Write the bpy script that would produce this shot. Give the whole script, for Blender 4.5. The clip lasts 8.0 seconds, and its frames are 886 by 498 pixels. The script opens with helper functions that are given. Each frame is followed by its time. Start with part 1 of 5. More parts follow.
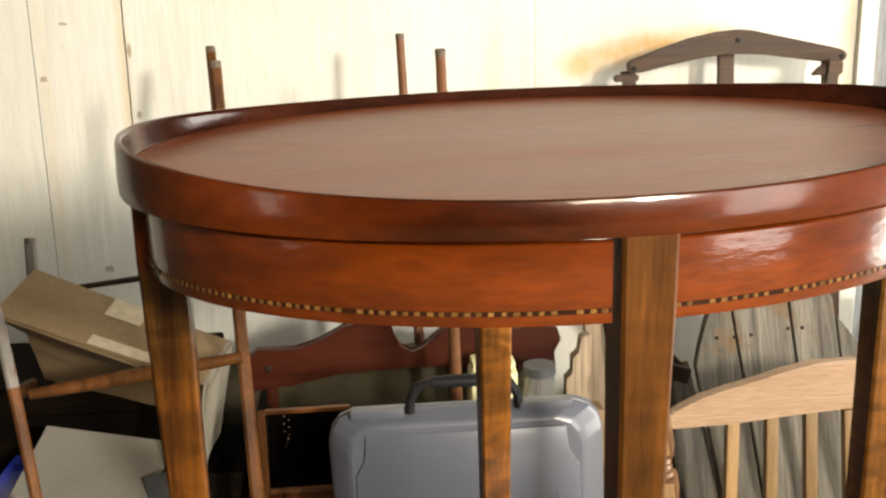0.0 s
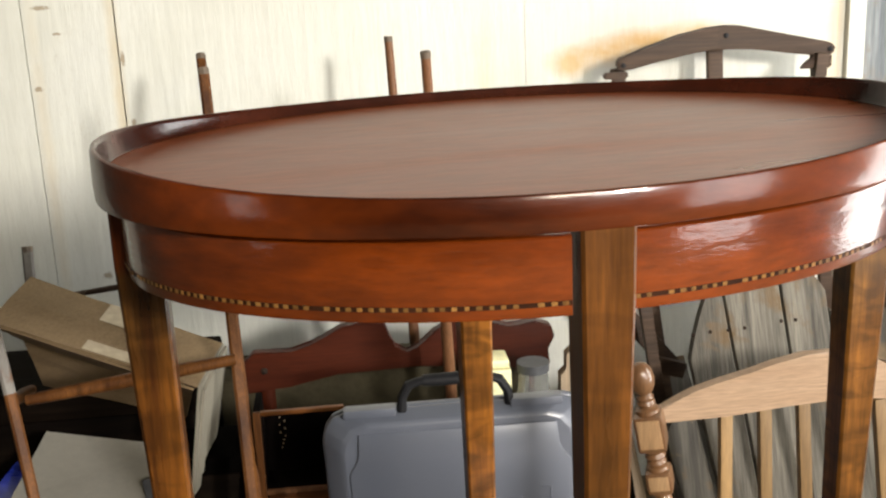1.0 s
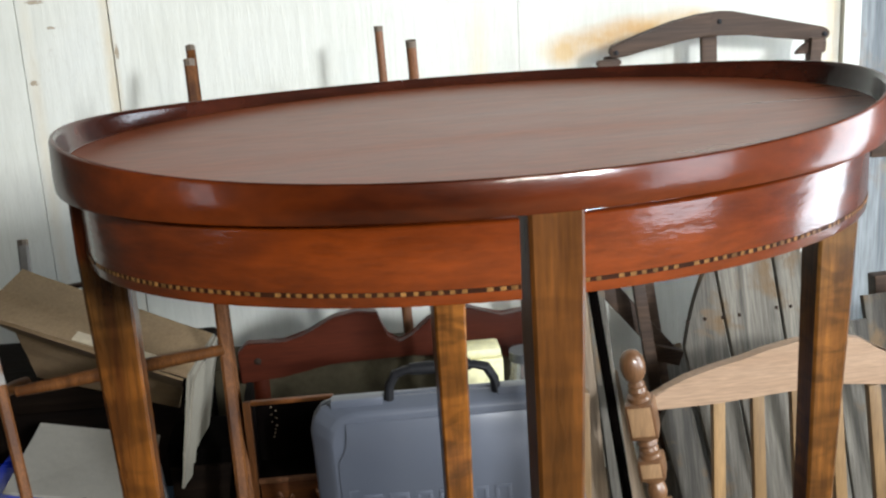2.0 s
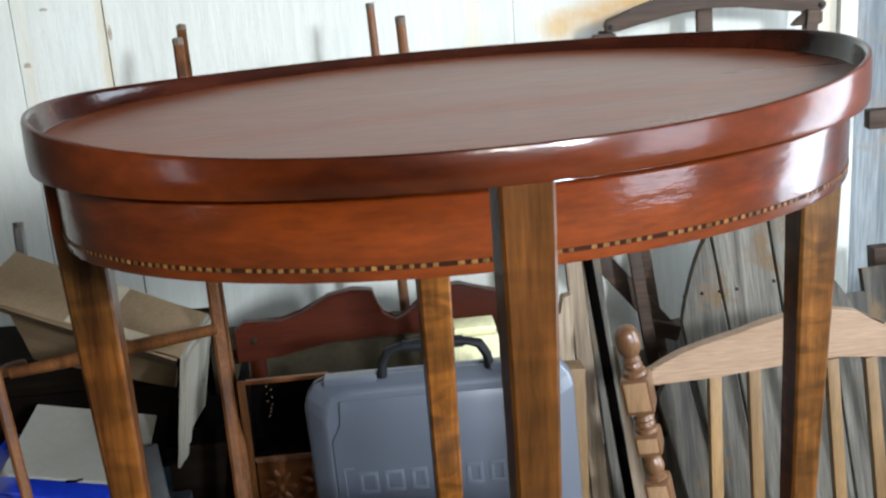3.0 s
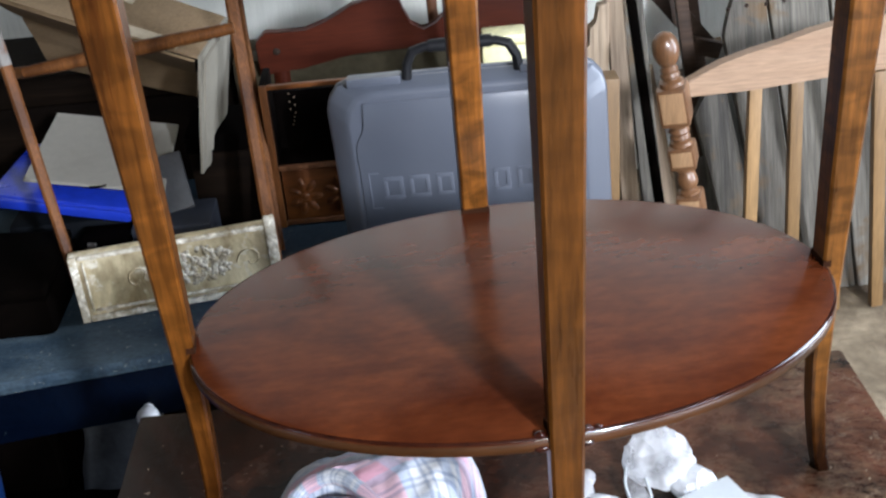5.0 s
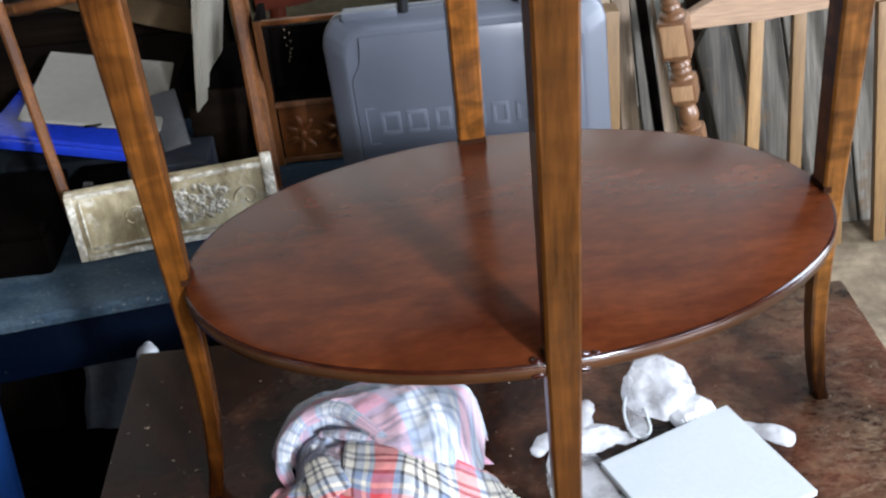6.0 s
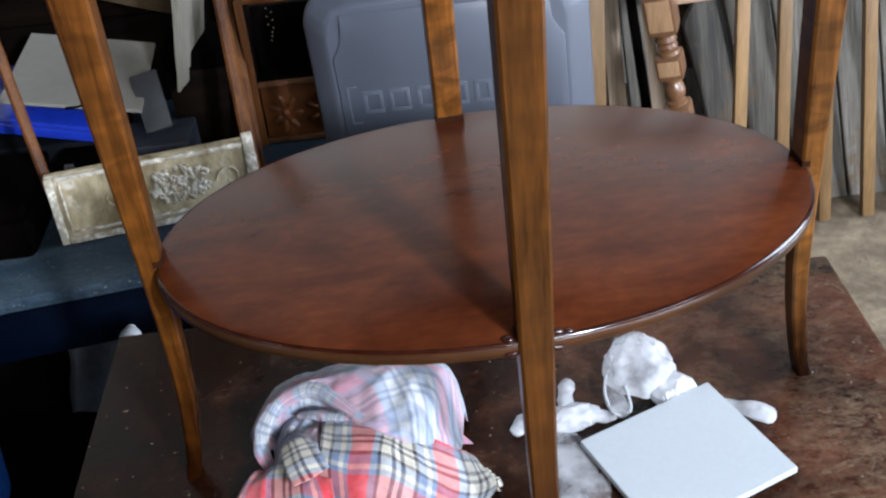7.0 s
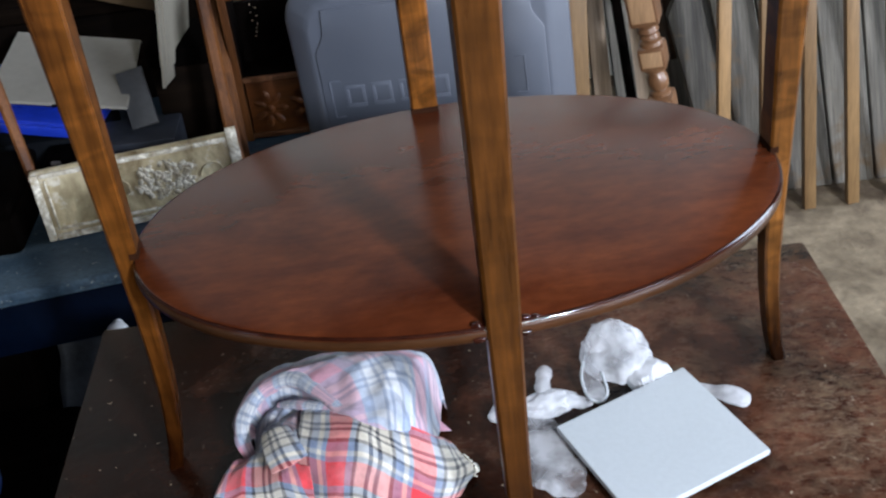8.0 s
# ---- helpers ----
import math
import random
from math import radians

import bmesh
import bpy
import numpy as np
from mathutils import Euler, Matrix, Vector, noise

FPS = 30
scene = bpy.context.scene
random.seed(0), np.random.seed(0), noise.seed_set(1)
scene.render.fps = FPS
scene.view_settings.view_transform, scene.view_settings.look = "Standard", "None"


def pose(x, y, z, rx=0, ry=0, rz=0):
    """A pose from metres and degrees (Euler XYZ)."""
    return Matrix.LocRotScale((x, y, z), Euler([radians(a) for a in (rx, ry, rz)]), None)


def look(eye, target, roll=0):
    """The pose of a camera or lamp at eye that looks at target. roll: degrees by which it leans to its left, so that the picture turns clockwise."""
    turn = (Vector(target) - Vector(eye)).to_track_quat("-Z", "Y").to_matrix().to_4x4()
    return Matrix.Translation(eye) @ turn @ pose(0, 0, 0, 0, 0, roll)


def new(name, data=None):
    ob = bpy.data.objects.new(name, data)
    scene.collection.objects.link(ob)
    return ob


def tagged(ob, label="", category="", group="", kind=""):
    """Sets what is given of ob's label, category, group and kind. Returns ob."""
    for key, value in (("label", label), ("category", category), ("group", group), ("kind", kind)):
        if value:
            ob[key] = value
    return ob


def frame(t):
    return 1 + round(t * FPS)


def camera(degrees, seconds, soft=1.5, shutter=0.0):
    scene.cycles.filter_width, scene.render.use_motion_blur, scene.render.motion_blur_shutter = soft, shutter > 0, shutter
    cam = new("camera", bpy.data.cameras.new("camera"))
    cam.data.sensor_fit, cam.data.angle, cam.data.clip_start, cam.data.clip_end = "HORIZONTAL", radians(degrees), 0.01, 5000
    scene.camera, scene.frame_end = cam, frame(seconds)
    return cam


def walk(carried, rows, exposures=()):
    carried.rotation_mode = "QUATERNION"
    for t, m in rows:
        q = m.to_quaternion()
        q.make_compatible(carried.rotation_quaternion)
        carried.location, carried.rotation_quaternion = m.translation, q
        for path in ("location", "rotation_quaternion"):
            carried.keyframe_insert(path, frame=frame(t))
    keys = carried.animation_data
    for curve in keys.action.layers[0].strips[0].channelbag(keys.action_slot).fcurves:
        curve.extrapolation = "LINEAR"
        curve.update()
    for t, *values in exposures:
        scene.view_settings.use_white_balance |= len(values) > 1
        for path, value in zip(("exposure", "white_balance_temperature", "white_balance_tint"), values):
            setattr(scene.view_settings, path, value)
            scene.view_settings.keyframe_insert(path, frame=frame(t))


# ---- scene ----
cam = camera(42.2, 8.0, soft=2.3, shutter=0.4)
PATH = [
    (0, (0.094, 0.084, 1.122), (0.286, 1.997, 0.57), -1.2),
    (0.5, (0.109, 0.079, 1.122), (0.322, 1.991, 0.573), -2.1),
    (1, (0.119, 0.065, 1.123), (0.296, 1.98, 0.574), -2.5),
    (1.5, (0.139, 0.058, 1.12), (0.295, 1.973, 0.563), -2.9),
    (3, (0.18, 0.059, 1.112), (0.311, 1.964, 0.517), -4.1),
    (3.5, (0.183, 0.069, 1.094), (0.266, 1.946, 0.408), -3.8),
    (4, (0.184, 0.075, 1.065), (0.24, 1.898, 0.245), -3.7),
    (4.5, (0.187, 0.083, 1.042), (0.23, 1.86, 0.125), -4.3),
    (6, (0.193, 0.084, 1.01), (0.207, 1.781, -0.048), -5.7),
    (6.5, (0.202, 0.09, 1.004), (0.221, 1.769, -0.082), -5.9),
    (7, (0.213, 0.09, 1.002), (0.224, 1.769, -0.085), -6.3),
    (7.5, (0.22, 0.083, 1.005), (0.214, 1.765, -0.077), -6.6),
    (8, (0.236, 0.075, 1.001), (0.242, 1.751, -0.091), -7.1),
]
EXPOSURE = [(0.0, 0.19, 7900, 11), (1.5, 0.02, 6500, 9), (3.0, 0.0, 5750, 6), (3.5, 0.10, 5700, 6), (4.5, 0.20, 5750, 11), (6.0, 0.27, 5750, 11), (7.0, -0.03, 5600, 11), (8.0, -0.20, 5650, 11)]
walk(cam, [(t, look(eye, target, roll)) for t, eye, target, roll in PATH], EXPOSURE)

# ---------------------------------------------------------------- light
FLOOR, TOP, WALL_Y = -0.05, 0.285, 2.28      # floor, old table's top, face of the back wall

world = bpy.data.worlds.new("sky")
scene.world = world
world.use_nodes = True
wn = world.node_tree.nodes
sky = wn.new("ShaderNodeTexSky")
sky.sky_type, sky.sun_disc = "NISHITA", False
sky.sun_elevation, sky.sun_rotation = radians(40), radians(120)
wn["Background"].inputs["Strength"].default_value = 0.1
world.node_tree.links.new(sky.outputs["Color"], wn["Background"].inputs["Color"])


def daylight(name, eye, target, w, h, power, colour, spread=180):
    """Sky light that comes in through an opening."""
    lamp = bpy.data.lights.new(name, "AREA")
    lamp.shape, lamp.size, lamp.size_y, lamp.energy, lamp.color = "RECTANGLE", w, h, power, colour
    lamp.spread = radians(spread)
    ob = new(name, lamp)
    ob.matrix_world = look(eye, target)
    return ob


daylight("rear_window_light", (0.91, -1.66, 1.77), (0.45, 0.6, 1.25), 0.42, 0.46, 36, (1.0, 0.91, 0.76))
daylight("rear_fanlight", (1.47, -1.66, 1.74), (0.30, 0.72, 0.60), 0.19, 0.34, 158, (0.97, 0.975, 1.0))
daylight("front_door_light", (2.30, -1.02, 0.87), (0.4, 0.70, 0.87), 0.84, 1.82, 33, (0.90, 0.93, 1.0), 150)
daylight("side_door_light", (2.30, 1.10, 0.95), (0.3, 1.00, 0.80), 0.76, 1.9, 58, (0.90, 0.95, 1.0), 180)
daylight("left_window_light", (-1.70, -0.42, 0.90), (0.0, 0.6, 0.9), 0.26, 0.9, 2.5, (0.85, 0.93, 1.0))


# ---------------------------------------------------------------- materials
def nodes_of(name):
    m = bpy.data.materials.new(name)
    m.use_nodes = True
    return m, m.node_tree.nodes, m.node_tree.links, m.node_tree.nodes["Principled BSDF"]


def noise_node(nt, lk, vec, scale, detail=4.0, rough=0.55, distort=0.0):
    n = nt.new("ShaderNodeTexNoise")
    n.inputs["Scale"].default_value, n.inputs["Detail"].default_value = scale, detail
    n.inputs["Roughness"].default_value, n.inputs["Distortion"].default_value = rough, distort
    lk.new(vec, n.inputs["Vector"])
    return n.outputs["Fac"]


def ramp_node(nt, lk, fac, stops):
    r = nt.new("ShaderNodeValToRGB")
    e = r.color_ramp.elements
    while len(e) < len(stops):
        e.new(0.5)
    for el, (p, c) in zip(e, stops):
        el.position = p
        el.color = (*c, 1) if len(c) == 3 else c
    lk.new(fac, r.inputs["Fac"])
    return r.outputs["Color"]


def mix_node(nt, lk, fac, a, b, kind="MIX"):
    m = nt.new("ShaderNodeMix")
    m.data_type, m.blend_type = "RGBA", kind
    for s, v in ((m.inputs[0], fac), (m.inputs[6], a), (m.inputs[7], b)):
        if isinstance(v, (int, float)):
            s.default_value = v
        elif isinstance(v, tuple):
            s.default_value = (*v, 1)
        else:
            lk.new(v, s)
    return m.outputs[2]


def grey(v):
    return (v, v, v)


def surface(name, dark, light, scale=12.0, stretch=(1, 1, 1), rough=0.55, rough_var=0.12, bump=0.15, fine=90.0, spots=None, spot_scale=6.0,
            spot_edge=(0.55, 0.66), coat=0.0, coat_rough=0.12, metal=0.0, vary=0.0, turn=(0, 0, 0), spec=0.5, grain=(0.72, 1.1)):
    """Two-scale surface: broad mottling and fine grain (stretched along the grain), with spots of a second colour."""
    m, nt, lk, bsdf = nodes_of(name)
    co = nt.new("ShaderNodeTexCoord")
    mp = nt.new("ShaderNodeMapping")
    mp.inputs["Scale"].default_value = stretch
    mp.inputs["Rotation"].default_value = [radians(a) for a in turn]
    lk.new(co.outputs["Object"], mp.inputs["Vector"])
    vec = mp.outputs["Vector"]
    if vary:
        info = nt.new("ShaderNodeObjectInfo")
        add = nt.new("ShaderNodeVectorMath")
        add.operation = "MULTIPLY_ADD"
        add.inputs[1].default_value = (1, 1, 1)
        sc = nt.new("ShaderNodeVectorMath")
        sc.operation = "SCALE"
        sc.inputs[0].default_value = (17.0, 9.0, 5.0)
        lk.new(info.outputs["Random"], sc.inputs["Scale"])
        lk.new(vec, add.inputs[0])
        lk.new(sc.outputs[0], add.inputs[2])
        vec = add.outputs[0]
    broad = noise_node(nt, lk, vec, scale, 5, 0.6, 0.4)
    thin = noise_node(nt, lk, vec, fine, 3, 0.6)
    col = ramp_node(nt, lk, broad, [(0.3, dark), (0.7, light)])
    shade = ramp_node(nt, lk, thin, [(0.3, grey(grain[0])), (0.7, grey(grain[1]))])
    col = mix_node(nt, lk, 0.75, col, shade, "MULTIPLY")
    if vary:
        tone = ramp_node(nt, lk, info.outputs["Random"], [(0.0, grey(1 - vary)), (1.0, grey(1 + 0.5 * vary))])
        col = mix_node(nt, lk, 1.0, col, tone, "MULTIPLY")
    if spots:
        sp = ramp_node(nt, lk, noise_node(nt, lk, co.outputs["Object"], spot_scale, 6, 0.65, 0.3), [(spot_edge[0], grey(0.0)), (spot_edge[1], grey(1.0))])
        col = mix_node(nt, lk, sp, col, spots)
    lk.new(col, bsdf.inputs["Base Color"])
    lk.new(ramp_node(nt, lk, broad, [(0.3, grey(max(0.02, rough - rough_var))), (0.7, grey(min(1, rough + rough_var)))]), bsdf.inputs["Roughness"])
    bsdf.inputs["Metallic"].default_value = metal
    bsdf.inputs["Specular IOR Level"].default_value = spec
    bsdf.inputs["Coat Weight"].default_value, bsdf.inputs["Coat Roughness"].default_value = coat, coat_rough
    if bump:
        b = nt.new("ShaderNodeBump")
        b.inputs["Strength"].default_value, b.inputs["Distance"].default_value = bump, 0.004
        lk.new(thin, b.inputs["Height"])
        lk.new(b.outputs["Normal"], bsdf.inputs["Normal"])
        if coat:
            lk.new(b.outputs["Normal"], bsdf.inputs["Coat Normal"])
    return m


def fine_wood(name, dark, light, along="x", rough=0.3, coat=0.5, scale=1.0, vary=0.0, coat_rough=0.12, spec=0.5, grain=(0.62, 1.12)):
    st = {"x": (1.2, 14, 14), "y": (14, 1.2, 14), "z": (14, 14, 1.2)}[along]
    return surface(name, dark, light, 1.0 * scale, st, rough, 0.05, 0.05, 22.0 * scale, coat=coat, coat_rough=coat_rough, vary=vary, spec=spec, grain=grain)


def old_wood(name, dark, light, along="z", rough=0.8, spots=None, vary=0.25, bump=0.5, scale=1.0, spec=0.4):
    st = {"x": (0.8, 16, 16), "y": (16, 0.8, 16), "z": (16, 1.2, 0.8)}[along]
    return surface(name, dark, light, 2.2 * scale, st, rough, 0.08, bump, 12.0 * scale, spots=spots, spot_scale=9.0, vary=vary, spec=spec, grain=(0.45, 1.15))


M = {
    "tray": surface("tray_wood", (0.125, 0.0330, 0.0130), (0.225, 0.064, 0.0255), 1.6, (1.3, 5, 5), 0.31, 0.07, 0.04, 26, spec=0.11, coat=0.05, coat_rough=0.18, grain=(0.66, 1.12)),
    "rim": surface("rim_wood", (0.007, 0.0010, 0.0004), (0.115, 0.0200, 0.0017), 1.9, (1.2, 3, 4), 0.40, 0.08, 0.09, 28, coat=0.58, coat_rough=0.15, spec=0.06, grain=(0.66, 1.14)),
    "apron": surface("apron_wood", (0.009, 0.0011, 0.0004), (0.140, 0.0245, 0.0018), 2.2, (1.0, 1.0, 4.0), 0.40, 0.08, 0.13, 34, coat=0.85, coat_rough=0.14, spec=0.06, grain=(0.54, 1.16)),
    "leg": None,
    "shelf_edge": fine_wood("shelf_edge_wood", (0.012, 0.0042, 0.0014), (0.062, 0.0240, 0.0075), "x", 0.34, 0.30, 1.0, coat_rough=0.22, spec=0.2),
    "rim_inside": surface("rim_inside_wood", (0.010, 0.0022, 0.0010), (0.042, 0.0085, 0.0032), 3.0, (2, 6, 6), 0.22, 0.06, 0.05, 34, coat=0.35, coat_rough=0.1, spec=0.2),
    "shelf": surface("shelf_wood", (0.044, 0.0098, 0.0034), (0.102, 0.0260, 0.0078), 9.0, (1, 2.2, 1), 0.20, 0.02, 0.008, 60.0, spec=0.22, grain=(0.68, 1.14)),
    "inlay_dark": surface("inlay_dark", (0.014, 0.005, 0.002), (0.028, 0.010, 0.004), rough=0.6, spec=0.05),
    "inlay_light": surface("inlay_light", (0.085, 0.038, 0.010), (0.22, 0.105, 0.028), 90, rough=0.5, vary=0.4, spec=0.1),
    "old_top": None,
    "wall": None,
    "wall_right": old_wood("weathered_white_boards", (0.12, 0.135, 0.145), (0.31, 0.33, 0.335), "z", 0.85, (0.2, 0.17, 0.14)),
    "room": surface("dark_unseen_walls", (0.045, 0.038, 0.029), (0.085, 0.074, 0.058), 2, rough=0.8),
    "floor": surface("earth_concrete", (0.095, 0.068, 0.038), (0.330, 0.262, 0.168), 9, rough=0.9, bump=0.5, fine=70, spots=(0.075, 0.050, 0.029), spot_scale=7, spot_edge=(0.50, 0.66)),
    "case": surface("grey_plastic", (0.076, 0.083, 0.101), (0.089, 0.097, 0.117), 3, rough=0.36, rough_var=0.03, bump=0.012, fine=600, grain=(0.96, 1.03), coat=0.35, coat_rough=0.22),
    "black_plastic": surface("black_plastic", (0.006, 0.006, 0.007), (0.012, 0.012, 0.013), 8, rough=0.5, fine=200, spec=0.15),
    "pale_wood": fine_wood("pale_wood", (0.260, 0.160, 0.094), (0.370, 0.255, 0.163), "x", 0.5, 0.1, 1.0, 0.1),
    "slat_wood": fine_wood("slat_wood", (0.130, 0.072, 0.026), (0.270, 0.162, 0.064), "z", 0.45, 0.12, 1.0, 0.2),
    "turned": fine_wood("turned_wood", (0.075, 0.033, 0.014), (0.185, 0.090, 0.038), "z", 0.34, 0.3, 1.0),
    "turned_pale": fine_wood("turned_pale_wood", (0.235, 0.130, 0.060), (0.400, 0.250, 0.130), "z", 0.42, 0.12, 1.0),
    "grey_wood": old_wood("weathered_grey_wood", (0.038, 0.0335, 0.0258), (0.165, 0.149, 0.120), "z", 0.85, (0.108, 0.071, 0.036), 0.52, scale=1.3),
    "tan_wood": old_wood("tan_wood", (0.221, 0.153, 0.0935), (0.391, 0.306, 0.2125), "z", 0.75, None, 0.2, 0.3),
    "dark_wood": old_wood("dark_brown_wood", (0.036, 0.020, 0.011), (0.078, 0.046, 0.028), "x", 0.6, None, 0.1, 0.2, spec=0.25),
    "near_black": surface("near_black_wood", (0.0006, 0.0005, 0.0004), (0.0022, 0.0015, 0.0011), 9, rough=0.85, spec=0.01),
    "dark_filler_wood": old_wood("dark_filler_wood", (0.0020, 0.0012, 0.0007), (0.0075, 0.0045, 0.0026), "x", 0.75, None, 0.1, 0.3, spec=0.03),
    # cardboard with the shade behind the case put into its colour
    "shaded_card": surface("shaded_card", (0.028, 0.023, 0.012), (0.056, 0.046, 0.026), 9, rough=0.85, spec=0.15),
    "stake": fine_wood("stake_wood", (0.075, 0.030, 0.013), (0.200, 0.090, 0.040), "z", 0.5, 0.05, 2.0, 0.15, spec=0.2, grain=(0.5, 1.15)),
    "stake_end": surface("stake_end", (0.06, 0.045, 0.03), (0.15, 0.11, 0.075), 60, rough=0.7),
    "frame_red": fine_wood("frame_red_wood", (0.028, 0.0088, 0.0030), (0.180, 0.070, 0.0190), "z", 0.5, 0.0, 2.0, 0.15, spec=0.1, grain=(0.45, 1.2)),
    "worn_grey": surface("worn_grey_paint", (0.065, 0.055, 0.045), (0.17, 0.155, 0.135), 30, (1, 1, 0.4), 0.6, spots=(0.10, 0.045, 0.02), spot_scale=22),
    "mahogany": fine_wood("mahogany", (0.018, 0.0030, 0.0013), (0.078, 0.0150, 0.0048), "x", 0.42, 0.1, 1.0, spec=0.2),
    "gilt": surface("flaking_gilt_paint", (0.13, 0.085, 0.032), (0.74, 0.64, 0.40), 21, (1, 1, 0.6), 0.42, 0.16, 0.30, 70,
                    spots=(0.62, 0.58, 0.47), spot_scale=42, spot_edge=(0.56, 0.66), metal=0.08),
    # gilt of the raised parts, lightened to carry their white highlights
    "gilt_bright": surface("bright_gilt_relief", (0.30, 0.24, 0.14), (0.84, 0.81, 0.70), 75, rough=0.24, rough_var=0.10, bump=0.5, fine=140, metal=0.1),
    "card": surface("cardboard", (0.165, 0.110, 0.057), (0.220, 0.150, 0.082), 5, (1, 1, 5), 0.85, 0.05, 0.1, 140, spec=0.25),
    "tape": surface("paper_tape", (0.364, 0.294, 0.196), (0.42, 0.35, 0.245), 12, rough=0.6),
    "white_card": surface("white_card", (0.175, 0.158, 0.122), (0.215, 0.197, 0.155), 3, rough=0.7, spec=0.2, grain=(0.93, 1.04)),
    "carton_white": surface("carton_white", (0.20, 0.188, 0.158), (0.24, 0.228, 0.195), 3, rough=0.7, spec=0.2, grain=(0.93, 1.04)),
    "blue_plastic": surface("blue_plastic", (0.010, 0.025, 0.30), (0.016, 0.04, 0.40), 6, rough=0.35),
    "bin_blue": surface("bin_blue_plastic", (0.004, 0.020, 0.085), (0.007, 0.030, 0.120), 6, rough=0.4, spec=0.3),
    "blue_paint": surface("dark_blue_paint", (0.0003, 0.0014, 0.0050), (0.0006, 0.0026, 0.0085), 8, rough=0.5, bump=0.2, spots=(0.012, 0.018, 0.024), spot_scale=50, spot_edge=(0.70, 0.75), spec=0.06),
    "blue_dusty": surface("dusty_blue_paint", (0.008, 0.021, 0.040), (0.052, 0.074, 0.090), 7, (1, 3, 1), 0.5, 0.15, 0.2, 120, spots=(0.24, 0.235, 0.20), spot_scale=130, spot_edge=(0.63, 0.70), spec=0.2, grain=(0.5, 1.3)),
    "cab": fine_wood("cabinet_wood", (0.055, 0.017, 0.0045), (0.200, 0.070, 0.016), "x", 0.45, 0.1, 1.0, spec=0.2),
    "cab_shaded": surface("cabinet_shaded_inside", (0.0015, 0.001, 0.0008), (0.004, 0.0025, 0.002), 12, rough=0.8, spec=0.03),
    "porcelain": surface("white_porcelain", (0.72, 0.72, 0.72), (0.80, 0.80, 0.80), 8, rough=0.15, bump=0.0, coat=0.5),
    "board": surface("white_board", (0.450, 0.480, 0.492), (0.485, 0.515, 0.525), 2, rough=0.5, fine=220, bump=0.0, grain=(0.94, 1.02), spots=(0.36, 0.38, 0.39), spot_scale=190, spot_edge=(0.69, 0.73)),
    "rusty": surface("rusty_iron", (0.012, 0.008, 0.006), (0.034, 0.022, 0.015), 60, rough=0.85, spec=0.1),
    "varnish": surface("set_varnish", (0.010, 0.0018, 0.0008), (0.030, 0.0060, 0.0022), 80, rough=0.16, rough_var=0.04, bump=0.0, coat=0.5, coat_rough=0.06),
    "metal": surface("worn_steel", (0.05, 0.045, 0.04), (0.12, 0.11, 0.10), 50, rough=0.55, metal=0.6),
    "yellow": surface("pale_yellow_plastic", (0.62, 0.58, 0.30), (0.72, 0.68, 0.40), 8, rough=0.4),
    "paper": surface("crumpled_paper", (0.032, 0.036, 0.041), (0.058, 0.063, 0.070), 18, rough=0.8, spec=0.2),
    "grey_metal": surface("grey_painted_metal", (0.036, 0.038, 0.041), (0.070, 0.072, 0.076), 20, rough=0.5, spots=(0.05, 0.05, 0.05), spot_scale=40),
    "slate_tin": surface("slate_tin", (0.018, 0.021, 0.028), (0.034, 0.038, 0.050), 14, rough=0.45, spec=0.3),
    "dark_slate": surface("dark_slate_box", (0.0025, 0.0032, 0.0045), (0.0065, 0.008, 0.010), 8, rough=0.7, spec=0.06),
}


